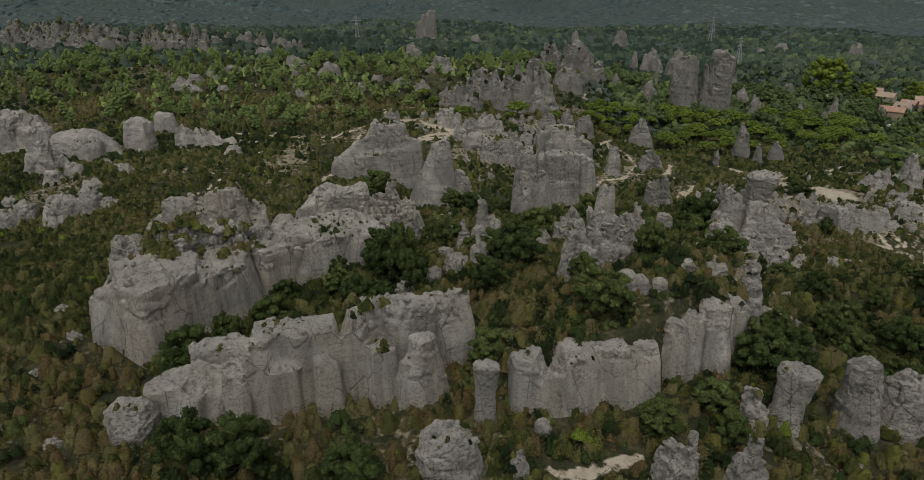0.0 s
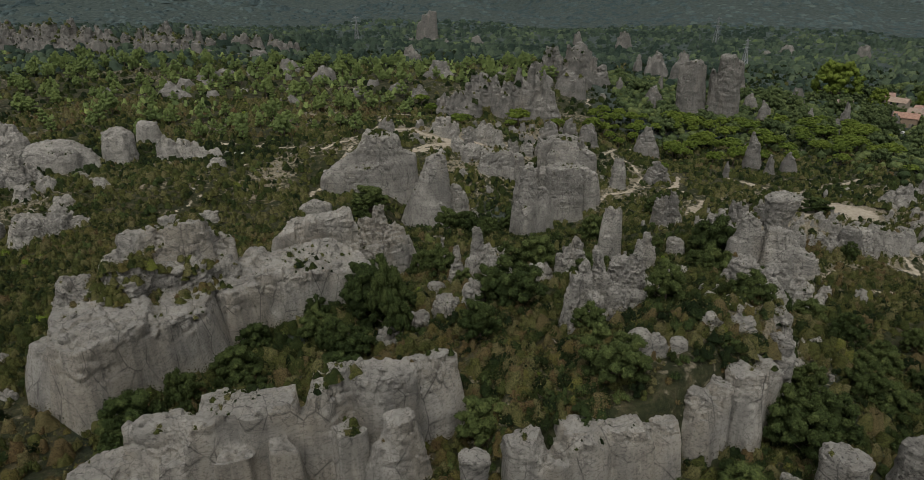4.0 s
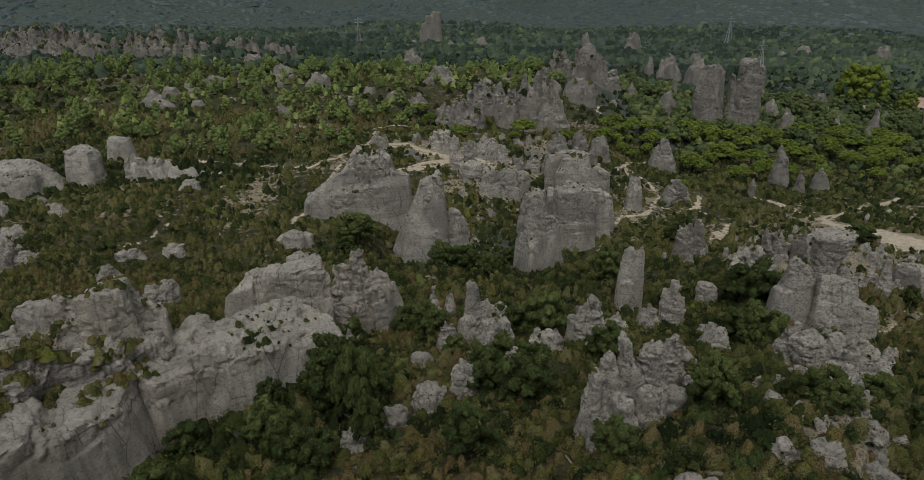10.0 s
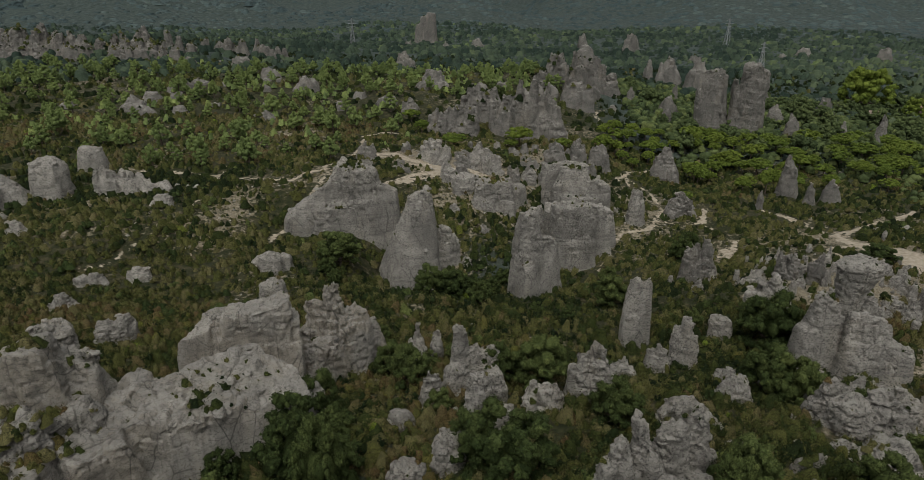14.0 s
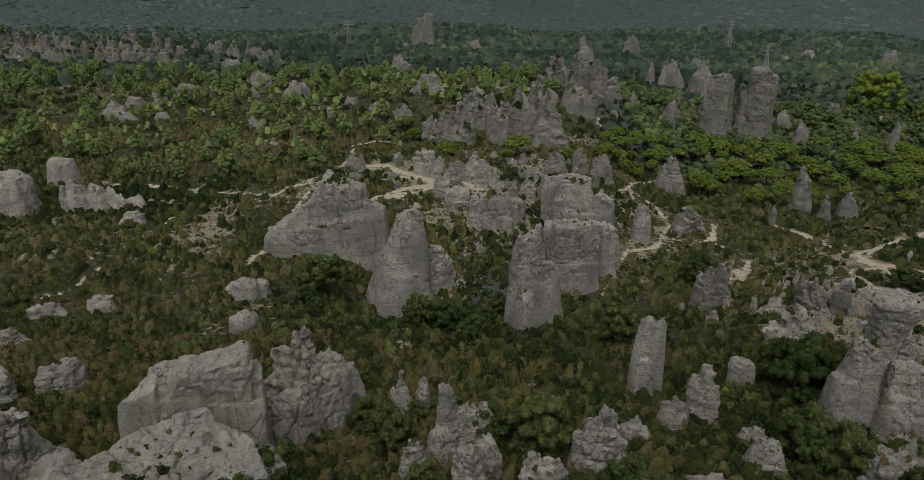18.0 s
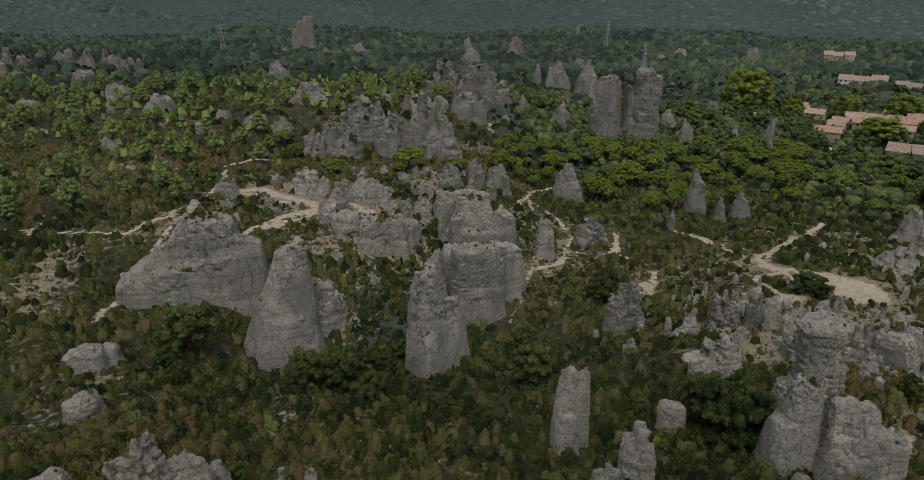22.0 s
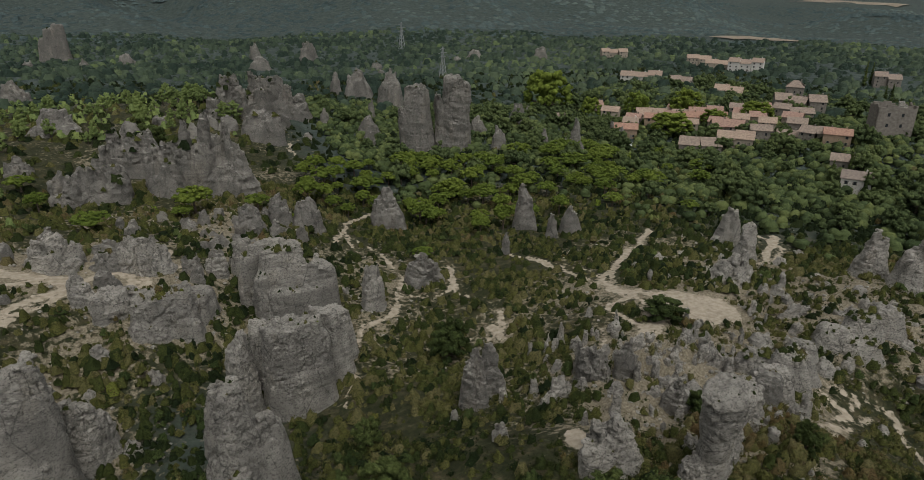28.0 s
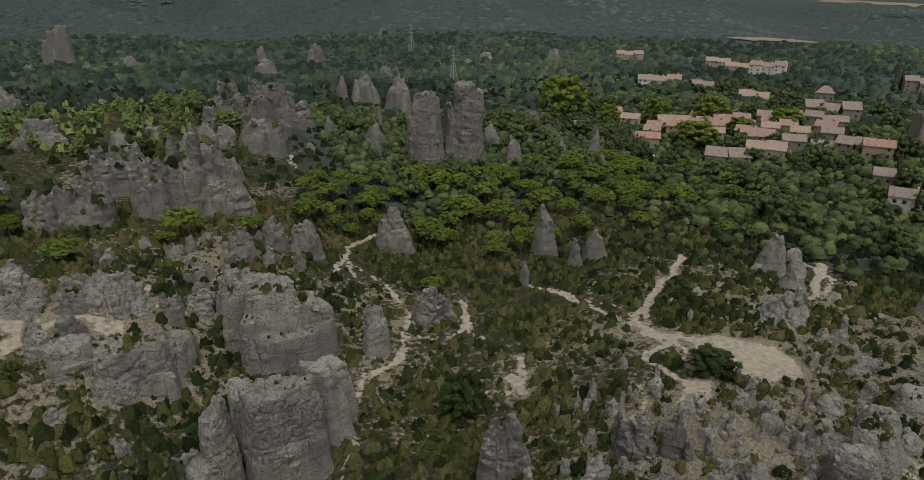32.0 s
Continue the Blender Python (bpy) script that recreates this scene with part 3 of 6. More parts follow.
def mass(look_of, columns, step=0.3, blend=0.3, label="", mat=None, sink=2.0, size=None, taper=None, broken=5):
    """A rock of rounded buttresses grown together: (x, y, top, half length, half width, turn, slope along, slope across, lean x, lean y) each."""
    square, usual, waist, rounding, ragged, _, fissure, bedded, knobby = LOOKS[look_of]
    taper = usual if taper is None else taper
    col = np.zeros((len(columns), 10))
    for i, c in enumerate(columns):
        col[i, :len(c)] = c
    seed = int(abs(col[0, 0] * 7 + col[0, 1] * 13)) % 997
    reach = np.maximum(col[:, 3], col[:, 4])
    ground = land(col[:, 0], col[:, 1])
    foot = float(min(ground.min(), min(land(col[:, 0] + dx * reach, col[:, 1] + dy * reach).min() for dx, dy in ((1, 0), (-1, 0), (0, 1), (0, -1))))) - sink
    hw = size or float(np.minimum(col[:, 3], col[:, 4]).mean())
    grow = 1.3 * reach + np.hypot(col[:, 8], col[:, 9])
    lo = np.array([(col[:, 0] - grow).min(), (col[:, 1] - grow).min(), foot]) - (1.2, 1.2, 0)
    hi = np.array([(col[:, 0] + grow).max(), (col[:, 1] + grow).max(), (col[:, 2] + reach * 0.7).max()]) + 1.2
    ax = [np.arange(a, b + step, step) for a, b in zip(lo, hi)]
    X, Y, Z = ax[0][:, None, None], ax[1][None, :, None], ax[2][None, None, :]
    D = np.full([len(a) for a in ax], 9.0)
    cuts = np.random.default_rng(seed + 5)
    for x, y, top, rx, ry, turn, s0, s1, lx, ly in col:
        g = 1.35 * max(rx, ry) + math.hypot(lx, ly) + 1.5
        i0, i1 = np.searchsorted(ax[0], (x - g, x + g))
        j0, j1 = np.searchsorted(ax[1], (y - g, y + g))
        h = np.clip((Z - foot - sink) / max(top - foot - sink, 0.5), 0, 1.2)
        px, py = X[i0:i1] - x - lx * h, Y[:, j0:j1] - y - ly * h
        c, s = math.cos(radians(turn)), math.sin(radians(turn))
        u, v = px * c + py * s, -px * s + py * c
        prof = 1 + 0.14 * np.exp(-h * 8) - taper * h ** 1.3 - waist * np.sin(np.pi * np.clip(h, 0, 1))
        q = ((np.abs(u) / rx) ** square + (np.abs(v) / ry) ** square) ** (1 / square)
        low = min(rx, ry)
        side = (q - prof) * low
        over = Z - top - s0 * u - s1 * v
        r = rounding * low
        d = np.hypot(np.maximum(side + r, 0), np.maximum(over + r, 0)) - r + np.minimum(np.maximum(side + r, over + r), 0)
        # flat broken faces on the sides and slanting shoulders
        tall = max(top - foot - sink, 1)
        for i in range(0 if look_of in ("mush", "mushlean") else broken if look_of != "round" else 2):
            a, e = cuts.uniform(0, 2 * math.pi), radians(cuts.uniform(4, 20) if i < 3 else cuts.uniform(30, 58))
            far = cuts.uniform(0.78, 0.98) if i < 3 else cuts.uniform(0.35, 0.62)
            drop = tall * (0.5 if i < 3 else 0.04)
            d = np.maximum(d, (u - math.cos(a) * rx * far) * math.cos(a) * math.cos(e) + (v - math.sin(a) * ry * far) * math.sin(a) * math.cos(e) + (Z - top + drop) * math.sin(e))
        old = D[i0:i1, j0:j1]
        k = blend * low
        e = np.clip(0.5 + 0.5 * (old - d) / k, 0, 1)
        D[i0:i1, j0:j1] = old * (1 - e) + d * e - k * e * (1 - e)
    v, f = skin(D, lo, step)
    n = turned(v, f)
    x, y, z = v.T
    up = n[:, 2]
    h = np.clip((z - foot - sink) / max(col[:, 2].max() - foot - sink, 1), 0, 1)
    s = min(hw, 4.5)
    wx, wy = x + 0.9 * lattice(x * 0.13, y * 0.13, z * 0.12, seed + 2), y + 0.9 * lattice(x * 0.13, y * 0.13, z * 0.12 + 7, seed + 3)
    cell = min(max(hw * 0.75, 0.9), 4.0)
    block, joint = cells(wx / cell, wy / cell, z / cell / 2.6, seed)
    grit = min(max(0.5 * cell, 2.6 * step), 1.5)
    small, crack = cells(wx / grit, wy / grit + 3, z / grit * 0.8, seed + 1)
    rough = smooth(-0.25, 0.45, lattice(x * 0.12, y * 0.12, z * 0.2, seed + 6) + 1.5 * h - 0.75 + 0.8 * np.maximum(up, 0))
    if look_of in ("wall", "butte", "cliff"):
        rough = rough * smooth(0.5, 0.85, h + 0.5 * np.maximum(up, 0) + 0.15 * lattice(x * 0.2, y * 0.2, z * 0.2, seed + 8))
    elif look_of != "slab":
        rough = 0.4 + 0.6 * rough
    level = (z + 0.16 * x - 0.1 * y) * 0.8 / max(0.8, min(s * 0.4, 1.2)) + 0.5 * lattice(x * 0.16, y * 0.16, z * 0.1, 3)
    bed, within = np.floor(level), level % 1
    step_out = lattice(x * 0.09, y * 0.09, bed * 1.7, 4) + 0.5 * lattice(x * 0.3, y * 0.3, bed * 2.3, 14)
    groove = np.exp(-((within - 0.06) / 0.09) ** 2)
    knobs = 0.42 - np.abs(fbm(x * 0.95, y * 0.95, z * 1.15, 3, seed + 21))
    lobes = fbm(x * 0.8 / s, y * 0.8 / s, z * 0.45 / s, 2, seed + 5)
    steep = 1 - 0.75 * np.abs(up)
    push = s * ((0.06 if look_of in ("wall", "butte", "slab", "cliff") else 0.14) * lobes + fissure * (0.34 * block - 0.55 * np.clip(1 - joint / 0.10, 0, 1) ** 0.7) * (0.3 + 0.7 * rough))
    push = push + grit * (0.15 * small - 0.26 * np.clip(1 - crack / 0.2, 0, 1)) * (0.12 + 0.88 * rough) * min(1, 0.4 + 2.5 * fissure)
    push = push + min(s, 2.2) * bedded * (0.15 if step > 1 else 1) * (0.5 * step_out - 0.4 * groove * (0.15 + 0.85 * rough)) * steep
    push = push + knobby * min(1.1, 0.35 + 0.4 * s) * (1.1 * knobs * (0.1 + 0.9 * rough))
    if look_of in ("cliff", "wall"):
        push = push * (0.3 + 0.7 * np.maximum(rough, smooth(0.3, 0.7, up)))
    push = np.maximum(push, -0.45 * hw)
    v = v + n * push[:, None]
    v[:, 2] += np.maximum(up, 0) * ragged * s * (0.3 * block + 0.24 * small + 0.3 * lattice(x * 0.45, y * 0.45, 0 * x, seed + 9)) * smooth(0.35, 0.8, h)
    me = mesh_of(NAMES[look_of], v, f, mat or ROCK, True)
    me.set_sharp_from_angle(angle=radians(27))
    ob = tagged(new(NAMES[look_of], me), label or LABELS[look_of], "rock", group="limestone rocks")
    for c in col:
        a, long = radians(c[5]), c[3] >= c[4]
        far = max(abs(c[3] - c[4]), 0.1) * (1 - 0.5 * taper)
        dx, dy = (math.cos(a) * far, math.sin(a) * far) if long else (-math.sin(a) * far, math.cos(a) * far)
        FOOTPRINTS.append((np.array([(c[0] - dx, c[1] - dy), (c[0] + dx, c[1] + dy)]), min(c[3], c[4]) * 0.95))
    tops = v[(up > 0.62) & (h > 0.3)]
    if len(tops):
        LEDGES.append((ob, tops))
        if hw > 1.6 and math.hypot(col[0, 0], col[0, 1]) < 290:
            loose_blocks(ob, tops, hw)
    return ob


def rock(look_of, spine, step=0.5, lean=(0, 0), label="", sink=2.0, mat=None):
    """A rock along a spine of (x, y, top height, half width): a row of buttresses of uneven height."""
    square, taper, waist, rounding, ragged, spread, *_ = LOOKS[look_of]
    sp = np.array(spine, float)
    dice = np.random.default_rng(int(abs(sp[0, 0] * 7 + sp[0, 1] * 13)) % 997)
    seg = np.hypot(*np.diff(sp[:, :2], axis=0).T)
    run = np.concatenate([[0], np.cumsum(seg)])
    total, hw = run[-1], sp[:, 3].mean()
    high = float((sp[:, 2] - land(sp[:, 0], sp[:, 1])).max())
    columns = []
    n = max(1, int(round(total / (hw * 0.8))))
    for i in range(n):
        k = total * (i + 0.5 + (dice.uniform(-0.25, 0.25) if n > 1 else 0)) / n
        cx, cy, top, half = (np.interp(k, run, sp[:, j]) for j in range(4))
        j = min(int(np.searchsorted(run, k, side="right")) - 1, len(seg) - 1)
        turn = math.degrees(math.atan2(sp[j + 1, 1] - sp[j, 1], sp[j + 1, 0] - sp[j, 0]))
        half *= dice.uniform(0.9, 1.08)
        drop = ragged * high * 0.3 * abs(dice.normal(0, 0.7)) if n > 1 else 0
        long = max(total / n * 0.75, half * 0.75) if n > 1 else half + total / 2
        if look_of in ("crag", "tower", "cone", "ridge") and hw > 0.9:
            # a cluster of pinnacles of uneven height
            a, share = radians(turn), 0.5 + 0.12 * (look_of == "tower")
            for i in range(4):
                w, m = (half * dice.uniform(-0.42, 0.42), long * dice.uniform(-0.5, 0.5)) if i else (0, 0)
                fall = high * (dice.uniform(0.06, 0.2 + 0.5 * ragged) if i else 0) + min(drop, high * 0.4)
                columns.append((cx - math.sin(a) * w + math.cos(a) * m, cy + math.cos(a) * w + math.sin(a) * m, top - fall, max(long * share, 0.5) * dice.uniform(0.8, 1.15), half * share * dice.uniform(0.85, 1.2), turn + dice.uniform(-30, 30),
                                dice.uniform(-0.3, 0.3), dice.uniform(-0.3, 0.3), lean[0] + dice.normal(0, 0.12 * half), lean[1]))
            columns.append((cx, cy, top - high * dice.uniform(0.35, 0.5), long, half, turn, dice.uniform(-0.2, 0.2), dice.uniform(-0.2, 0.2), *lean))
        else:
            columns.append((cx, cy, top - min(drop, high * 0.4), long, half, turn + dice.uniform(-8, 8), dice.uniform(-0.18, 0.18), dice.uniform(-0.2, 0.2), *lean))
        # smaller buttresses against the sides
        for side in (-1, 1):
            if dice.random() < spread * 0.75:
                a = radians(turn)
                r = half * dice.uniform(0.3, 0.52)
                w = half * dice.uniform(0.55, 0.85) * side
                m = dice.uniform(-0.6, 0.6) * long
                columns.append((cx - math.sin(a) * w + math.cos(a) * m, cy + math.cos(a) * w + math.sin(a) * m, top - high * dice.uniform(0.08, 0.25 + 0.5 * ragged), r * dice.uniform(0.9, 1.5), r, turn + dice.uniform(-25, 25),
                                dice.uniform(-0.15, 0.15), dice.uniform(-0.15, 0.15), *lean))
    return mass(look_of, columns, step, 0.28, label, mat, sink, size=hw)

BLOCKS = []


def loose_blocks(ob, tops, hw):
    """Broken blocks that belong to the top of a rock."""
    if not BLOCKS:
        for k in range(5):
            p, a = np.meshgrid(np.linspace(0.12, math.pi - 0.12, 6), np.linspace(0, 2 * math.pi, 9, endpoint=False), indexing="ij")
            v = np.stack([np.sin(p) * np.cos(a), np.sin(p) * np.sin(a), np.cos(p)], -1).reshape(-1, 3)
            own, _ = cells(v[:, 0] * 1.3 + k * 5, v[:, 1] * 1.3, v[:, 2] * 1.3, k)
            v = v / np.max(np.abs(v) ** 1.0, axis=1)[:, None] ** 0.45 * (0.85 + 0.2 * own)[:, None] * (1.25, 0.9, 0.65)
            BLOCKS.append(mesh_of("block", v, sheet(9, 6, True), ROCK, False))
    dice = np.random.default_rng(int(abs(tops[0, 0] * 31 + tops[0, 1] * 17)))
    for q in tops[dice.integers(0, len(tops), int(min(14, 3 + len(tops) ** 0.5 * 0.12)))]:
        b = new("block", BLOCKS[int(dice.integers(5))])
        b.matrix_basis = pose(q[0], q[1], q[2] - 0.05, dice.uniform(-14, 14), dice.uniform(-14, 14), dice.uniform(0, 360)) @ Matrix.Diagonal((*(min(hw, 4) * dice.uniform(0.12, 0.26, 3)), 1))
        b.parent = ob

def standing(look_of, x, y, top, width, depth, turn, lean=(0, 0), coarse=1.0, label="", mat=None):
    """A single rock: its width lies across the direction turn (degrees, left of north)."""
    a, half = radians(turn), depth / 2
    reach = max((width - depth) / 2, 0.25)
    ux, uy = math.cos(a) * reach, math.sin(a) * reach
    far = math.hypot(x, y)
    step = (0.3 if far < 200 else 0.42 if far < 260 else 0.75 if far < 350 else 1.3) * coarse
    return rock(look_of, [(x - ux, y - uy, top, half), (x + ux, y + uy, top, half)], step, lean, label, mat=mat)


# the great block, its grassy middle tier and its pale upper tier
mass("cliff", [(-44.5, 85.5, 30.2, 8.5, 6.2, 66, -0.05, 0.06), (-39, 94, 27.6, 7, 5.4, 62, -0.06, 0.1), (-49.5, 82.5, 27, 3.4, 3.4, 60)], 0.32, 0.4, "massive grey limestone block with streaked pale walls", PALE_ROCK, size=5, broken=3)
mass("tier", [(-46, 94.5, 32.4, 6, 5, 60), (-40, 99.5, 30.4, 5.5, 4.6, 45), (-52.5, 96, 29.6, 4.5, 4, 60), (-36.5, 104, 28.8, 4, 3.6, 40), (-49, 89, 31, 2.6, 2.4, 30), (-43.5, 91, 31.6, 2.2, 2.2, 70)], 0.32, 0.3,
     "broken middle tier of a limestone block with grassy ledges", size=4)
mass("wall", [(-47, 105.5, 33.8, 5, 3.8, 14, -0.06, -0.1), (-40.5, 106.8, 35.2, 4.6, 3.6, 14, 0.05, -0.1), (-36.6, 107.4, 32.4, 2.6, 2.8, 10, -0.3), (-51.5, 103, 31, 2.6, 2.6, 20), (-43.5, 103, 32, 4, 2.4, 10)], 0.32, 0.35,
     "pale upper tier of a limestone block", PALE_ROCK, size=3.4)
mass("tower", [(-56.2, 91.5, 25.2, 1.5, 1.2, 60, 0, 0, 0.6, 0.4), (-57.4, 90.6, 22.5, 1.4, 1.2, 30)], 0.28)
# the long wall that runs on from it, and the pale block on top of it
mass("cliff", [(-28, 108.4, 26.6, 7.4, 4.8, 36, -0.1, 0.14), (-20, 113.6, 24.6, 6, 4.4, 34, -0.08, 0.14), (-25.5, 116.5, 25.6, 6, 4, 34), (-33, 109.5, 28, 3, 3.4, 40), (-33.4, 102.6, 26.8, 4, 4.2, 50, -0.05, 0.1), (-15.4, 117.4, 22, 2.4, 3.4, 34, -0.2)], 0.32, 0.4, mat=PALE_ROCK, size=4.6, broken=2)
mass("cliff", [(-26.4, 128.4, 27.2, 7.2, 2.9, 17, 0.16, -0.06), (-32.6, 126.2, 25.4, 2.6, 2.4, 17, 0.22), (-20.4, 129.6, 25, 1.6, 2.6, 17)], 0.3, 0.35, "pale limestone wall rising to a blunt end", PALE_ROCK, size=3.4, broken=1)
mass("crag", [(-15.6, 138.2, 26.6, 2.3, 2.2, 20), (-18.6, 138, 23.4, 2.4, 2.2, 10), (-12.4, 140.6, 21, 2.3, 2.2, 20), (-15.2, 140, 19.6, 4.6, 3.6, 15), (-10.4, 143, 17.2, 2, 2, 0), (-20.4, 136.6, 19, 2, 2.2, 0), (-17, 134.6, 18.6, 4, 2.6, 20)], 0.3, 0.35,
     "blocky limestone pinnacle on a broad smooth foot", PALE_ROCK, size=3)
# the near ridge and the terrace's rim
mass("wall", [(-33.5, 62.6, 26.2, 3.2, 2.6, 15), (-28, 64.6, 29.4, 3.8, 3.4, 20, 0.1, -0.12), (-23, 66, 30.8, 3.6, 3.7, 20, 0.05, -0.1), (-18, 67, 31.4, 3.4, 3.9, 20, 0.05, -0.1), (-12.6, 68.8, 32.2, 3.6, 3.9, 25, 0.03, -0.1), (-7, 71, 32, 3.9, 3.4, 28, 0, -0.15),
              (-1.4, 73.8, 31.5, 3.3, 2.5, 30, -0.05, -0.2), (-15.4, 63.4, 28.6, 1.8, 1.8, 10), (-20.6, 62.8, 28, 2, 1.7, 20), (-9.6, 65.4, 28.8, 1.9, 1.7, 30), (-25.6, 62, 27, 1.8, 1.6, 0), (-31, 60.8, 25, 2, 1.6, 0)], 0.28, 0.3,
     "long rugged limestone ridge with a weathered pale top", PALE_ROCK, size=3.3, broken=2)
mass("slab", [(-4.4, 66, 30, 2.6, 1.8, 35, 0, -0.1), (-6.6, 64.6, 27.4, 1.6, 1.4, 30)], 0.28, 0.35, "free-standing limestone buttress before a ridge", PALE_ROCK)
mass("wall", [(8, 64.8, 28.4, 2.8, 2.5, 8), (13, 65.6, 28.5, 3.2, 2.5, 10), (18, 66.8, 28.1, 3, 2.6, 15), (22, 68.2, 27.6, 2, 2.3, 20), (10.4, 63.4, 26.6, 1.4, 1.2, 10)], 0.28, 0.28, "low limestone cliff at the rim of a scrubby terrace", PALE_ROCK, size=2.6)
mass("wall", [(26.4, 71.4, 28.8, 2, 2.3, 25), (28.8, 72.8, 29, 1.8, 2.2, 30), (27, 69.8, 26.4, 1.4, 1.2, 0)], 0.28, 0.3, "split limestone block at a terrace's edge", PALE_ROCK)
mass("wall", [(32.6, 73.4, 30, 2.4, 2.2, 32), (36, 76.4, 29.6, 2.2, 2.1, 40), (33, 71.6, 27.4, 1.4, 1.2, 30)], 0.28, 0.3, "split limestone block at a terrace's edge", PALE_ROCK)
mass("tier", [(40.2, 82.6, 29.4, 3.2, 2.6, 62), (42.4, 88.6, 28.6, 3.6, 3.4, 65), (44.8, 94.6, 28, 3.6, 3.4, 65), (46.8, 100.4, 27.4, 3.4, 3.4, 75), (37, 86.6, 30.6, 2.6, 2.2, 40), (39.8, 94.6, 28.8, 2.8, 2.4, 50), (36, 92.4, 29.2, 2.2, 1.8, 20), (42, 101, 27, 2.6, 2.2, 0)], 0.3, 0.28, "broken limestone rim above wooded slopes")
mass("tier", [(35.4, 82.6, 31.6, 2.2, 1.6, 20), (31.6, 82, 31.8, 1.8, 1.3, 10), (37, 89, 30.4, 2.4, 1.8, 40)], 0.28, 0.28, "weathered limestone slabs on a grassy knoll")
mass("round", [(21.2, 76.2, 33.3, 1.5, 1.5, 10), (23.4, 76.6, 32.6, 1.3, 1.4, 0), (26, 77, 32, 1.3, 1, 20)], 0.26, 0.25, "pair of blocky limestone boulders on a knoll")
mass("tier", [(45.6, 106, 28.8, 3.2, 2.6, 30), (50.4, 108, 26.4, 3, 2.6, 20), (54.5, 113, 24, 3.4, 2.8, 30), (47, 112.5, 26, 2.6, 2.4, 0)], 0.3, 0.28, "broad cracked limestone terrace with grassy joints")
mass("crag", [(16.2, 91.2, 33, 1.5, 1.5, 0), (18.3, 92.8, 34.4, 1.6, 1.6, 0), (20.6, 94.2, 35.8, 1.8, 1.7, 0), (23.2, 95.8, 33.9, 1.9, 1.8, 0), (25.6, 97.4, 33.1, 2, 1.9, 0), (19.2, 90.6, 30.6, 1.8, 1.6, 0), (22.6, 92.2, 30.2, 2, 1.8, 0), (16.8, 89.4, 29, 1.4, 1.3, 0),
              (25.6, 94.2, 29, 1.8, 1.6, 0)], 0.26, 0.3, "cluster of knobbly limestone pillars grown together", size=2)
mass("crag", [(-9.2, 96, 22.5, 2.4, 1.8, 20), (-5.2, 97.5, 24, 2.6, 1.9, 25), (-1.2, 100, 25, 2.6, 1.9, 35), (3, 104, 26.2, 2.6, 1.9, 50), (5.8, 110, 27, 2.6, 1.8, 65), (6.6, 116.5, 24.8, 2, 1.8, 60), (8.4, 120, 23, 2, 1.8, 40)], 0.28, 0.3, "crumbling limestone spine between bushes", size=2)
mass("tower", [(4.1, 125.6, 27, 1.4, 1.3, 0), (5.8, 126.6, 23, 1.5, 1.4, 0), (3.4, 124, 21, 1.8, 1.6, 0), (8.2, 126.8, 21.5, 2, 1.6, 0)], 0.28, 0.3)
mass("slab", [(33.6, 148.4, 22.2, 1.9, 1.6, -10), (35.7, 148.8, 23.4, 1.3, 1.4, -10), (33.4, 147.4, 16, 1.7, 1.5, 0)], 0.28, 0.3, "free-standing limestone fin with a slanting top")
rock("cone", [(-100, 226.5, 21, 4), (-91.5, 227, 18, 3.6), (-82, 229, 15, 2.8), (-74, 231.5, 13, 2)], 0.5, label="long blade of pale limestone sloping to the ground")
mass("slab", [(-51, 953, 17, 10, 9, 0, 0.15), (-43, 952, 21, 7.5, 8, 0, -0.1), (-58, 955, 7, 8, 8, 0)], 1.4, 0.3, mat=FAR_ROCK, taper=0.22, broken=2, label="distant single limestone pinnacle above the woods")
# the split slab and the mushroom rock behind it
mass("slab", [(60.6, 139, 24.6, 2.9, 2.6, 0), (58.6, 138.4, 19, 2.4, 2.4, 0), (62.6, 139.4, 20, 2.4, 2.4, 0)], 0.3, 0.3, "upright limestone tower beside a broad slab", size=2.8, taper=0.34)
mass("slab", [(66.8, 136, 21.6, 4.4, 3, -8, -0.12), (71.2, 135.4, 17.6, 2.8, 2.6, -10, -0.2)], 0.3, 0.35, "broad upright slab of grey limestone", size=3, taper=0.22)
rock("tier", [(54.5, 125.5, 16.5, 3.2), (60, 125, 16.8, 3.6), (67, 125.5, 15.5, 3)], 0.32, label="broad cracked limestone terrace with grassy joints")
rock("mushlean", [(71.2, 152.2, 23.6, 2.5), (73, 152.6, 24.4, 2.5)], 0.28, lean=(1.2, -0.3))
mass("crag", [(69.6, 152.6, 14, 2.2, 2, 10), (75.6, 153.6, 13, 2.4, 2, -10), (78.6, 155.4, 15.4, 2, 1.8, 0), (81, 157, 12.6, 2.2, 1.8, -20)], 0.28, 0.3)
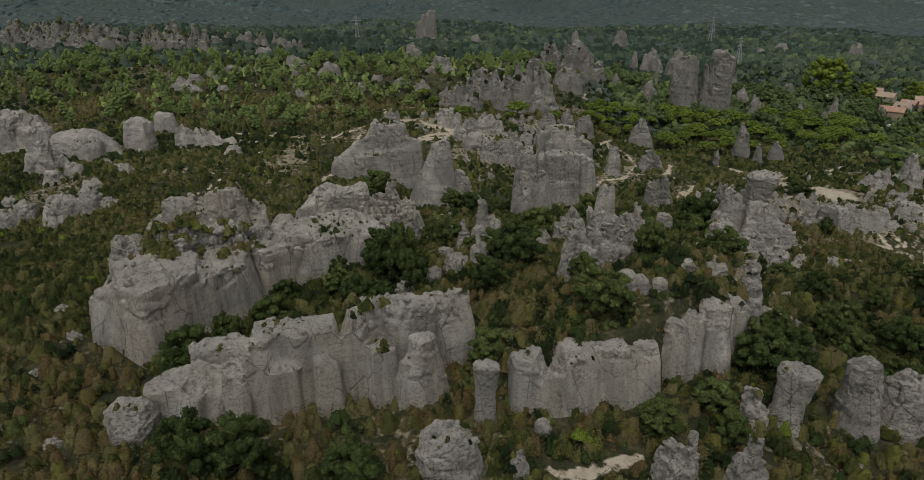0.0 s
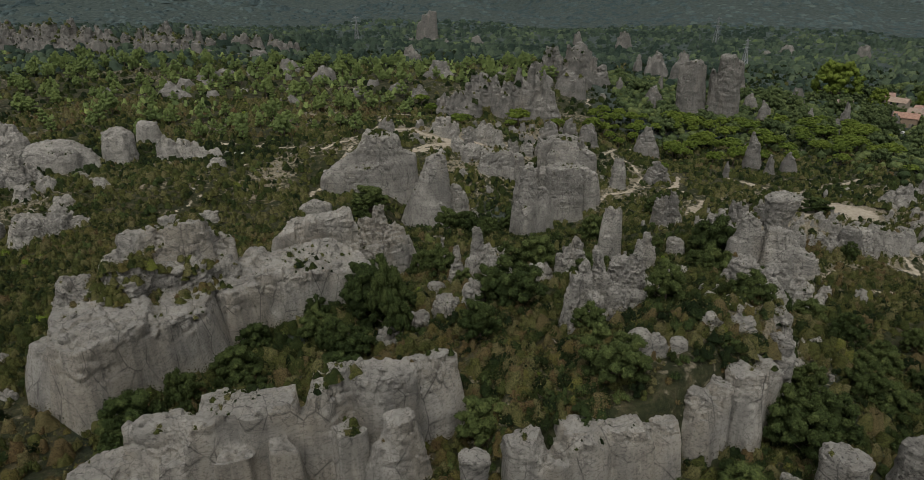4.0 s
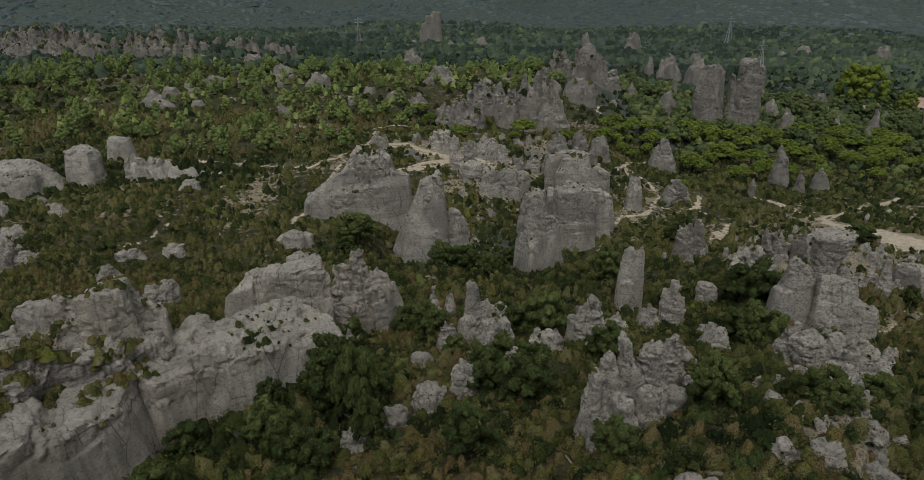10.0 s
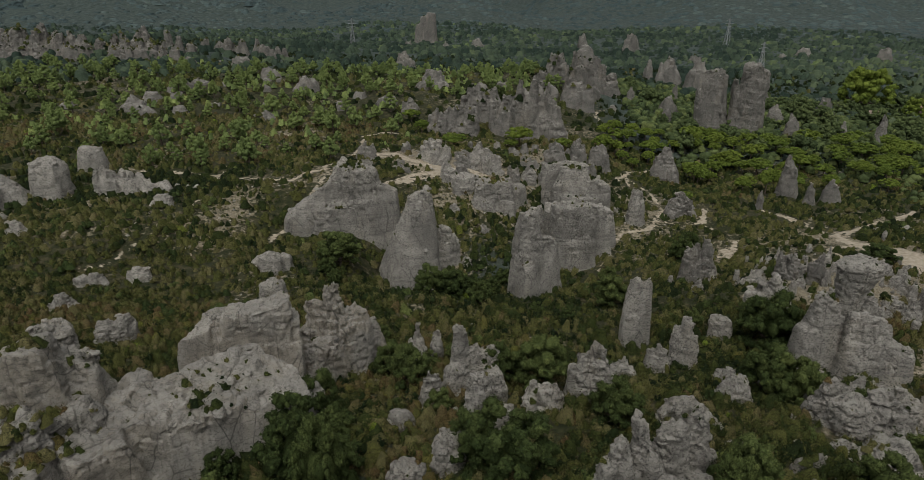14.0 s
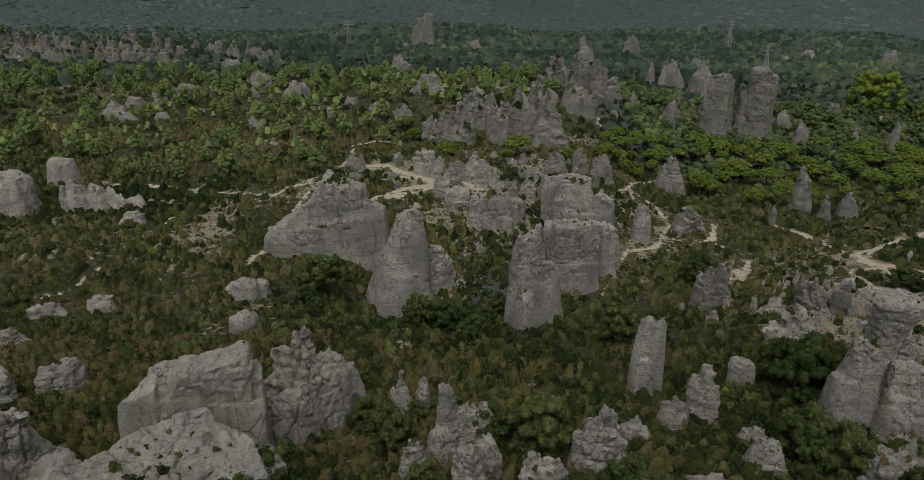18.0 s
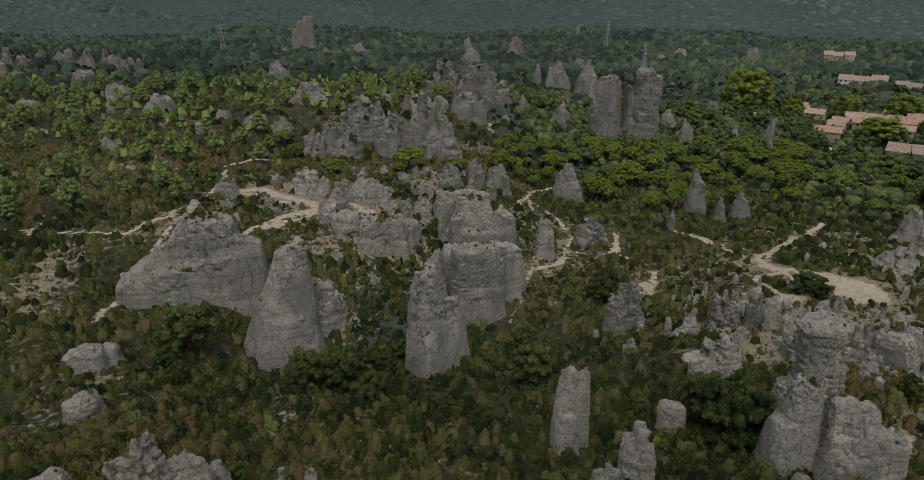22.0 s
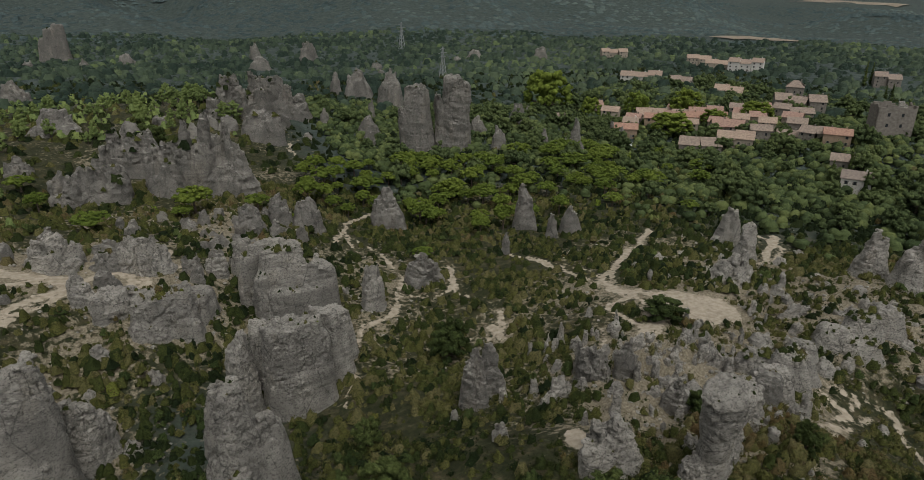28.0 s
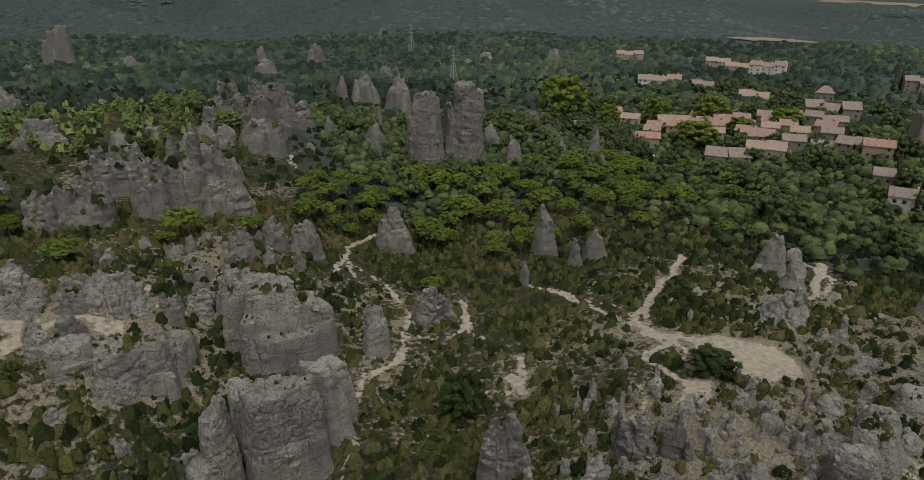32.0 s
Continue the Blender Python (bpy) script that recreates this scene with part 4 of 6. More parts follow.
# the broad sloping back and the pillar before it
mass("slab", [(-25.5, 215, 22.8, 8, 5, 6, 0.02), (-35.5, 214, 16, 9.5, 4.6, 8, 0.72), (-17.6, 215.5, 17.6, 4.6, 4.6, 4, -0.1), (-27, 212.6, 14, 10, 4.4, 8, 0.2)], 0.36, 0.4, "sloping limestone back with a broad pale face", GREY_ROCK, size=5, taper=0.2, broken=3)
mass("slab", [(-10.4, 203.5, 19.4, 7.6, 5.6, 20, 0.1, 0, 3.6, 1.5), (-12, 201, 9, 6, 4.6, 20, 0, 0, 1, 1), (-8, 200.4, 5, 6, 4.6, 10)], 0.34, 0.4, "tapering limestone pillar with a pale undercut foot", GREY_ROCK, size=4.4, taper=0.66, broken=3)
mass("crag", [(-1.6, 209, 8, 3, 2.6, 0), (1, 210.5, 5, 2.6, 2.2, 0)], 0.34, 0.3)
mass("round", [(-40, 184, 11.6, 2.8, 2.4, 30), (-43, 186.4, 9.6, 2.6, 2, 30), (-37.6, 186.8, 10, 2, 2, 0)], 0.34, 0.3)
# the leaning pillar, the smooth slab and the cube behind them
mass("slab", [(19.4, 182, 22, 4.6, 4, 35, 0, 0, -0.6, 2), (23, 183.6, 15.4, 3.4, 3.2, 40, -0.2), (18.4, 178.6, 11, 3, 2.6, 40)], 0.3, 0.35, "leaning limestone pillar split from a slab", GREY_ROCK, size=3.6, taper=0.5, broken=4)
mass("slab", [(32.6, 211.2, 13.8, 5.6, 3.6, 8, 0, 0.05), (36.6, 211.6, 11.2, 2.4, 3.2, 8, -0.5), (33.6, 210.8, 4, 5, 3.8, 8)], 0.32, 0.4, "smooth grey limestone slab standing on edge", GREY_ROCK, size=3, taper=0.06, broken=1)
mass("slab", [(23.6, 212, 11.2, 2.6, 2.8, 14, 0.85), (21.4, 211.6, 3.5, 3, 2.8, 14, 0.5)], 0.32, 0.35, "narrow limestone fin leaning beside a slab", GREY_ROCK, size=2.6, taper=0.12, broken=2)
mass("butte", [(40.6, 217, 11.6, 3.4, 4.4, 20, -0.1), (43.4, 222, 9, 3, 4, 20), (28.6, 217, 11.6, 3, 3, 0)], 0.34, 0.3, "grey limestone buttress behind a slab", size=3.4, taper=0.24)
mass("slab", [(38, 241.6, 15.6, 6, 5, -6, -0.03), (45.6, 240.6, 11.4, 3.8, 4.4, -8, -0.5), (33.4, 239.8, 11.4, 3, 3.8, 0, 0.2), (38.6, 238.6, 7, 7, 4, -6), (31.4, 246, 13.4, 3, 3, 0), (36, 248, 15, 5, 4, 0)], 0.38, 0.3, "blocky limestone cube above a slab", GREY_ROCK, size=4.4, taper=0.16, broken=3)
# the stony brow beyond the sloping back
mass("slab", [(13, 236.4, 12.6, 6.6, 6, -6, 0, 0.08), (19.6, 240, 10, 3.6, 4.6, -10, -0.2), (10, 233.4, 8, 4, 3.6, 0), (17.6, 231.6, 7.4, 1.8, 1.6, 0)], 0.38, 0.3, "broad limestone brow below a stony shelf", GREY_ROCK, size=4, taper=0.2)
mass("tier", [(3.6, 239, 13.4, 4, 3.2, 10), (-0.6, 240.6, 15, 2.4, 2, 20), (7, 241.6, 12.6, 3, 2.6, 0)], 0.38, 0.3, "broken limestone step below a stony shelf", size=2.6)
mass("crag", [(-8.5, 257.4, 19.6, 1.8, 1.6, 0), (-4.8, 257.8, 19.4, 2, 1.7, 20), (-1.8, 258.2, 17.4, 1.7, 1.6, 0), (-6.6, 255.8, 16.6, 2.4, 1.8, 10), (-2.6, 255.6, 15, 2.2, 1.6, 10)], 0.4, 0.3, "cluster of limestone points on a stony shelf", size=1.8)
# the cracked backs above the sandy bend
mass("slab", [(101.6, 166, 10.4, 4.2, 2.8, -40, -0.1, 0.1), (107.4, 167.6, 10.6, 4.4, 3, -35, -0.16, 0.12), (112.6, 169.6, 8.8, 4, 3, -30, -0.2, 0.1), (104.6, 172, 9.4, 4, 2.8, -40), (117, 171.8, 8, 3.6, 2.6, -30, -0.1)], 0.34, 0.28, "broad cracked limestone backs sloping to a path", size=2.6, taper=0.5)
mass("slab", [(125, 171.6, 9.4, 4.2, 3, -30, 0.1, 0.1), (131, 170, 11.2, 4.6, 3.4, -30, 0.05, 0.12), (137.4, 169.4, 11.6, 4.4, 3.4, -30, -0.15, 0.1), (128, 167, 7.6, 4, 2.6, -30)], 0.34, 0.28, "broad cracked limestone backs sloping to a path", size=2.6, taper=0.5)
# the two dark towers in the pine wood
mass("tower", [(125.2, 372.5, 26, 5.6, 5.2, -20), (130.6, 374.5, 23.4, 3.8, 4.4, -10), (121.4, 375, 17, 3.2, 3.6, 0), (127.4, 370, 20, 3, 3, 0)], 0.6, 0.25, "massive dark limestone tower with a scrubby top", DARK_ROCK, size=4, taper=0.08, broken=1)
mass("tower", [(142.4, 371, 29.6, 5.2, 5, -20), (148, 372, 26, 3.8, 4.2, -30), (137, 372.4, 22, 2.4, 3.2, 0), (145, 368.6, 23, 3, 2.8, 0)], 0.6, 0.25, "massive dark limestone tower with a scrubby top", DARK_ROCK, size=4, taper=0.04, broken=1)
# the crags before the pine woods
rock("crag", [(15.7, 324.5, 20.1, 6.0), (21.5, 321.9, 28.7, 6.0), (27.3, 318.7, 33.0, 6.0), (32.3, 317.0, 36.0, 6.0), (37.6, 316.6, 30.1, 6.0), (44.1, 315.9, 15.7, 6.0)], 0.8, mat=DARK_ROCK, label="broad fractured limestone crag with scrub in its clefts")
rock("crag", [(-10.2, 319.9, 16.5, 5.0), (-2.7, 318.3, 18.7, 5.0), (3.4, 318.0, 19.8, 5.0), (7.3, 318.1, 17.7, 5.0)], 0.8, mat=DARK_ROCK, label="broad fractured limestone crag with scrub in its clefts")
rock("crag", [(0.0, 343.5, 19.0, 6.0), (7.5, 343.6, 24.5, 6.0), (14.2, 343.9, 27.9, 6.0), (17.8, 344.3, 22.8, 6.0)], 0.8, mat=DARK_ROCK, label="broad fractured limestone crag with scrub in its clefts")
rock("crag", [(42.3, 414.1, 21.7, 9.0), (54.8, 418.0, 29.5, 9.0), (69.3, 425.3, 31.4, 9.0), (81.2, 429.4, 26.5, 9.0), (87.8, 427.6, 15.5, 9.0)], 0.8, mat=FAR_ROCK, label="craggy limestone hill half grown over with scrub")

# the long broken ridge on the skyline of the plateau
rock("ridge", [(-350, 518, 36, 14), (-330, 521, 40, 15), (-310, 519, 35, 12), (-290, 521, 41, 15), (-266, 520, 34, 11), (-248, 522, 31, 10), (-222, 521, 37, 13), (-205, 538, 30, 10), (-186, 556, 25, 9), (-161, 561, 26, 11), (-134, 563, 20, 8)], 0.9, mat=FAR_ROCK)
rock("ridge", [(-330, 500, 27, 8), (-300, 502, 30, 9), (-276, 500, 25, 7)], 0.9, mat=FAR_ROCK)
rock("ridge", [(-240, 505, 26, 7), (-222, 506, 29, 8), (-200, 515, 23, 6)], 0.9, mat=FAR_ROCK)
standing("round", -36.2, 58.2, 26.6, 5.4, 4.8, 32)
standing("mush", 2.6, 60.4, 29.6, 2.9, 2.3, -2)
standing("round", -1.6, 52.9, 26.2, 7.7, 6.2, 2)
standing("mush", 38.8, 64.8, 25.8, 4.4, 3.2, -32, lean=(1.2, 0.4))
standing("crag", 34.3, 63.3, 24.2, 4.3, 3.4, -28)
standing("round", 48.8, 66.5, 26.2, 5.2, 4.4, -38)
standing("tower", 54.6, 66.6, 27.4, 6.4, 5.0, -41)
standing("crag", 21.5, 52.6, 25.8, 5.3, 4.3, -22)
standing("crag", 29.0, 52.0, 26.6, 4.7, 3.8, -29)
standing("round", 9.0, 59.2, 23.0, 2.0, 1.6, -9)
standing("crag", 5.8, 52.9, 25.1, 2.4, 1.9, -6)
standing("tower", 42.9, 129.5, 16.8, 4.7, 3.8, -22)
standing("ledge", -61.1, 139.3, 19.0, 10.8, 5.4, 39)
standing("ledge", -54.4, 143.9, 16.8, 9.9, 4.9, 35)
standing("tower", -49.0, 123.5, 23.4, 10.9, 8.7, 40)
standing("crag", -74.5, 161.2, 12.3, 6.5, 5.2, 38)
standing("tower", -3.1, 140.6, 18.6, 3.3, 2.7, 6)
standing("tower", -0.1, 142.4, 15.4, 2.3, 1.8, 4)
standing("crag", 8.4, 130.3, 20.3, 5.3, 4.2, -2)
standing("crag", 0.3, 121.3, 22.2, 3.9, 3.1, 5)
standing("round", -3.2, 114.8, 20.3, 3.8, 3.1, 9)
standing("tower", 39.8, 139.1, 20.0, 4.4, 3.5, -22)
standing("crag", 34.9, 136.4, 16.7, 4.4, 3.6, -20)
standing("crag", 21.4, 121.3, 25.0, 8.1, 6.4, -14)
standing("crag", 14.5, 117.3, 22.8, 6.3, 5.0, -8)
standing("crag", 27.6, 129.0, 18.9, 4.9, 3.9, -17)
standing("tower", 41.9, 123.8, 18.7, 4.7, 3.8, -28)
standing("crag", 31.6, 114.3, 21.7, 8.0, 6.4, -24)
standing("round", 49.2, 148.7, 15.0, 4.1, 3.3, -25)
standing("crag", 63.3, 160.8, 16.3, 9.0, 7.2, -35)
standing("crag", -2.1, 208.7, 8.3, 6.3, 5.0, 4)
standing("round", -34.4, 166.4, 13.4, 5.7, 4.6, 22)
standing("cone", 56.4, 236.3, 12.4, 5.8, 4.6, -16)
standing("crag", 61.8, 192.3, 11.3, 7.9, 6.3, -24, mat=DARK_ROCK)
standing("crag", 78.0, 183.1, 11.5, 5.6, 4.5, -31, mat=DARK_ROCK)
standing("tower", 101.5, 252.8, 6.2, 2.3, 1.9, -31, mat=DARK_ROCK)
standing("tower", 118.2, 269.6, 11.8, 7.7, 6.2, -33, mat=DARK_ROCK)
standing("cone", 119.7, 256.7, 9.2, 4.4, 3.5, -35, mat=DARK_ROCK)
standing("cone", 128.1, 258.9, 6.3, 6.8, 5.4, -37, mat=DARK_ROCK)
standing("crag", 73.5, 245.5, 5.4, 9.9, 7.9, -23, mat=DARK_ROCK)
standing("crag", 82.6, 296.3, 6.7, 11.7, 9.4, -20, mat=DARK_ROCK)
standing("tower", 53.8, 285.4, 11.2, 9.1, 7.3, -13, mat=DARK_ROCK)
standing("crag", 46.3, 287.4, 12.9, 8.3, 6.7, -10, mat=DARK_ROCK)
standing("crag", 36.7, 280.6, 13.5, 8.5, 6.8, -7, mat=DARK_ROCK)
standing("tower", -1.5, 243.2, 18.1, 3.9, 3.1, 7)
standing("tower", 1.9, 236.0, 14.3, 3.0, 2.4, 5)
standing("tower", 30.0, 256.1, 12.6, 3.8, 3.0, -6)
standing("crag", 25.0, 254.8, 10.4, 5.7, 4.5, -4)
standing("crag", 10.5, 255.3, 17.1, 12.6, 10.1, 1)
standing("crag", -6.9, 264.2, 18.4, 11.6, 9.3, 8)
standing("crag", -5.3, 216.9, 4.0, 9.2, 7.3, 10)
standing("crag", 40.4, 314.4, 17.0, 12.6, 10.1, -7, mat=DARK_ROCK)
standing("tower", 61.7, 390.4, 17.8, 16.5, 13.2, -10, mat=DARK_ROCK)
standing("crag", -13.4, 392.4, 23.6, 18.4, 14.7, 6, mat=DARK_ROCK)
standing("crag", -37.1, 494.5, 21.9, 17.2, 13.7, 8, mat=DARK_ROCK)
standing("crag", -20.6, 345.5, 18.2, 8.1, 6.4, 8, mat=DARK_ROCK)
standing("tower", 144.2, 381.8, 18.0, 4.5, 3.6, -25, mat=FAR_ROCK)
standing("tower", 140.8, 550.1, 13.1, 7.3, 5.8, -16, mat=DARK_ROCK)
standing("crag", 146.6, 517.3, 15.4, 21.4, 17.1, -18, mat=DARK_ROCK)
standing("crag", 149.3, 468.2, 23.3, 17.7, 14.2, -21, mat=DARK_ROCK)
standing("cone", 110.3, 392.7, 6.1, 6.6, 5.2, -19, mat=DARK_ROCK)
standing("tower", 209.9, 369.4, 6.3, 6.2, 5.0, -37, mat=DARK_ROCK)
standing("tower", 97.4, 421.6, 11.0, 4.9, 3.9, -15, mat=DARK_ROCK)
standing("cone", 164.8, 231.7, 9.2, 8.3, 6.6, -51)
standing("crag", 158.7, 220.1, 6.9, 7.7, 6.2, -52)
standing("cone", 169.6, 192.4, 13.8, 9.4, 7.5, -61)
standing("cone", 170.6, 181.2, 15.4, 11.8, 9.5, -65)
standing("crag", 135.7, 204.1, 10.4, 13.0, 10.4, -52)
standing("crag", 57.8, 189.2, 14.4, 5.2, 4.1, -28, mat=DARK_ROCK)
standing("tower", 77.2, 186.1, 12.0, 2.0, 1.6, -39, mat=DARK_ROCK)
standing("tower", 83.3, 181.0, 12.9, 3.3, 2.6, -43, mat=DARK_ROCK)
standing("round", 98.3, 164.9, 11.2, 5.9, 4.7, -56, mat=DARK_ROCK)
standing("crag", 82.9, 168.7, 12.4, 4.6, 3.7, -48, mat=DARK_ROCK)
standing("round", -114.4, 226.3, 22.2, 10.5, 8.4, 27)
standing("crag", -132.4, 200.3, 21.1, 14.2, 11.4, 33)
standing("round", -130.4, 219.4, 19.6, 23.1, 18.5, 31)
standing("crag", -159.2, 228.4, 24.9, 23.0, 18.4, 35)
standing("round", -116.0, 251.7, 19.2, 8.9, 7.1, 25)
standing("ledge", -107.0, 167.9, 12.5, 21.4, 10.7, 33)
standing("ledge", -121.1, 164.8, 11.9, 15.7, 7.9, 36)
standing("tower", 326.7, 281.9, 18.6, 10.8, 8.6, -61)

# ---------- small outcrops and loose stones ----------
rng = np.random.default_rng(11)


def near_rock(x, y, reach):
    return any(np.min(np.hypot(line[:, 0] - x, line[:, 1] - y)) < hw + reach for line, hw in FOOTPRINTS)


def outcrops(count, cx, cy, rx, ry, size, height, looks=("crag", "crag", "tower", "cone")):
    px, py = cx + rx * rng.normal(size=count * 8) * 0.6, cy + ry * rng.normal(size=count * 8) * 0.6
    ok = path_gap(px, py) > 1.5
    for x, y in zip(px[ok], py[ok]):
        if count == 0:
            return
        if near_rock(x, y, 0.8):
            continue
        w = rng.uniform(*size)
        standing(str(rng.choice(looks)), x, y, float(land(x, y)) + w * rng.uniform(*height), w, w * rng.uniform(0.5, 0.8), rng.uniform(-60, 60), coarse=1.35, mat=FAR_ROCK if y > 400 else DARK_ROCK if y > 240 else ROCK, label="small broken limestone outcrop in the scrub")
        count -= 1


outcrops(40, 138, 180, 36, 28, (1.4, 4.8), (0.35, 0.8))
outcrops(34, 88, 178, 20, 20, (2, 4.5), (0.6, 1.3))
outcrops(34, 5, 255, 30, 16, (2.5, 7), (0.35, 0.8))
outcrops(16, 38, 285, 22, 12, (3, 7), (0.4, 0.9))
outcrops(30, 132, 172, 32, 24, (2.2, 5.5), (0.25, 0.5), ("ledge", "round", "crag", "ledge"))
outcrops(30, 98, 172, 22, 18, (1.5, 4), (0.5, 1.1), ("crag", "crag", "cone", "ledge"))
outcrops(60, 96, 184, 26, 20, (0.9, 2.0), (1.2, 2.4), ("tower", "crag", "tower"))
outcrops(16, 150, 225, 30, 14, (2.5, 5), (0.4, 0.9))
outcrops(14, -8, 215, 16, 12, (2, 5), (0.3, 0.7))
outcrops(26, 44, 100, 9, 11, (1.2, 3.2), (0.3, 0.7))
outcrops(14, 62, 130, 14, 12, (2, 4.5), (0.4, 0.9))
outcrops(10, 8, 118, 8, 8, (1.5, 3), (0.6, 1.2))
outcrops(12, -70, 75, 20, 20, (1.5, 4), (0.25, 0.5), ("ledge", "crag"))
outcrops(18, -110, 190, 40, 30, (3, 8), (0.25, 0.5), ("ledge", "crag", "cone"))
outcrops(22, -110, 370, 70, 50, (6, 15), (0.25, 0.5), ("crag", "ledge", "cone"))
outcrops(12, 60, 400, 45, 40, (6, 14), (0.4, 0.85))
outcrops(14, 170, 400, 60, 60, (5, 9), (1.0, 2.0))
outcrops(8, -40, 860, 160, 90, (10, 22), (0.4, 1.1))
outcrops(7, 260, 800, 150, 110, (10, 22), (0.4, 0.9))
outcrops(14, -250, 508, 75, 14, (7, 14), (0.4, 0.8), ("crag", "crag", "ledge"))


# ---------- plants ----------
rng = np.random.default_rng(5)


def clear_of_rocks(x, y, margin=0.0):
    ok = np.ones(len(x), bool)
    for line, hw in FOOTPRINTS:
        lo, hi = line.min(0) - hw, line.max(0) + hw
        sel = np.where((x > lo[0]) & (x < hi[0]) & (y > lo[1]) & (y < hi[1]) & ok)[0]
        for (ax, ay), (bx, by) in zip(line, line[1:]):
            dx, dy = bx - ax, by - ay
            k = np.clip(((x[sel] - ax) * dx + (y[sel] - ay) * dy) / max(dx * dx + dy * dy, 1e-6), 0, 1)
            ok[sel] &= np.hypot(x[sel] - ax - k * dx, y[sel] - ay - k * dy) > hw * 0.85 + margin
    return ok


def unit(n):
    v = rng.normal(size=(n, 3))
    return v / np.linalg.norm(v, axis=1)[:, None]


def leaves_on(centres, normals, size):
    """One ragged triangle of leaves a centre, facing roughly along its normal."""
    n = len(centres)
    a = np.cross(normals + 0.9 * unit(n), unit(n))
    a /= np.linalg.norm(a, axis=1)[:, None] + 1e-6
    b = np.cross(normals + 0.7 * unit(n), a)
    b /= np.linalg.norm(b, axis=1)[:, None] + 1e-6
    size = np.asarray(size)[:, None] * rng.uniform(0.6, 1.4, (n, 1))
    v = np.stack([centres - a * size * 0.6, centres + a * size * 0.6, centres + b * size], 1)
    return v.reshape(-1, 3)


OCT = np.array([(1, 0, 0), (0, 1, 0), (-1, 0, 0), (0, -1, 0), (0, 0, 1), (0, 0, -1)], float)
OCT_F = np.array([(0, 1, 4), (1, 2, 4), (2, 3, 4), (3, 0, 4), (1, 0, 5), (2, 1, 5), (3, 2, 5), (0, 3, 5)])


def dome(rings, segs, low=1.9):
    """A low dome of unit size: points and triangles."""
    v = [(math.sin(p) * math.cos(2 * math.pi * (k + 0.5 * (i % 2)) / segs), math.sin(p) * math.sin(2 * math.pi * (k + 0.5 * (i % 2)) / segs), math.cos(p))
         for i, p in enumerate(np.linspace(low, 0.45, rings)) for k in range(segs)] + [(0, 0, 1)]
    f = []
    for i in range(rings - 1):
        for k in range(segs):
            p, q = i * segs + k, i * segs + (k + 1) % segs
            f += [(p, q, q + segs), (p, q + segs, p + segs)]
    f += [((rings - 1) * segs + k, (rings - 1) * segs + (k + 1) % segs, rings * segs) for k in range(segs)]
    return np.array(v), np.array(f)


def clumps(base, radius, squash, rings, segs, rough=0.42, low=1.9):
    """Lumpy domes at base (n, 3): points, triangles."""
    v, f = dome(rings, segs, low)
    n = len(base)
    r = rng.uniform(1 - rough, 1 + rough, (n, len(v), 1))
    wide = rng.uniform(0.8, 1.2, (n, 1, 2))
    p = v[None] * r * radius[:, None, None]
    p = np.concatenate([p[..., :2] * wide, p[..., 2:] * np.reshape(squash, (-1, 1, 1))], -1) + base[:, None]
    return p.reshape(-1, 3), (f[None] + len(v) * np.arange(n)[:, None, None]).reshape(-1, 3), len(v)


def leafy(name, solid, solid_f, leaf, mat):
    """A mesh of smooth lumpy bodies with loose leaf triangles on them."""
    me = mesh_of(name, np.concatenate([solid, leaf]), np.concatenate([solid_f, np.arange(len(leaf)).reshape(-1, 3) + len(solid)]), mat)
    shade = np.zeros(len(me.polygons), bool)
    shade[:len(solid_f)] = True
    me.polygons.foreach_set("use_smooth", shade)
    return me


def bushes(name, x, y, z, radius, tint, count, leaf, mat, label, squash=0.75, kind="stuff", rings=2, segs=6, rough=0.42):
    """Many bushes in one mesh: each a lumpy body with a ragged coat of leaves."""
    n = len(x)
    base = np.stack([x, y, z + radius * squash * 0.25], -1)
    body, body_f, per = clumps(base, radius * (0.75 if count > 15 else 1), squash, rings, segs, rough)
    d = unit(n * count).reshape(n, count, 3)
    d[..., 2] = np.abs(d[..., 2])
    c = d * rng.uniform(0.75, 1.35, (n, count, 1)) * radius[:, None, None] * np.array([1, 1, squash]) + base[:, None]
    lv = leaves_on(c.reshape(-1, 3), d.reshape(-1, 3), np.repeat(leaf * radius ** 0.5, count))
    me = leafy(name, body, body_f, lv, mat)
    number_on(me, "tint", np.concatenate([np.repeat(tint, per), np.repeat(tint, count * 3)]))
    return tagged(new(name, me), label, "" if name == "ledge_tuft" else "shrubs", kind=kind)


def in_view(x, y):
    a, b = np.degrees(np.arctan2(x - 1, y + 8)), np.degrees(np.arctan2(x - 8, y - 60))
    return ((np.abs(a) < 39) | ((b > -14) & (b < 64))) & (y > 28)


def sow(count, lo, hi, keep):
    x, y = rng.uniform(lo[0], hi[0], count), rng.uniform(lo[1], hi[1], count)
    ok = in_view(x, y) & (rng.random(count) < keep(x, y)) & (path_gap(x, y) > 1.0)
    x, y = x[ok], y[ok]
    ok = clear_of_rocks(x, y)
    return x[ok], y[ok]


def scrub_cover(x, y):
    patch = smooth(-0.55, 0.35, fbm(x * 0.09, y * 0.09, 0 * x, 3, 31))
    return (0.3 + 0.7 * patch) * (1 - 0.55 * stony(x, y))


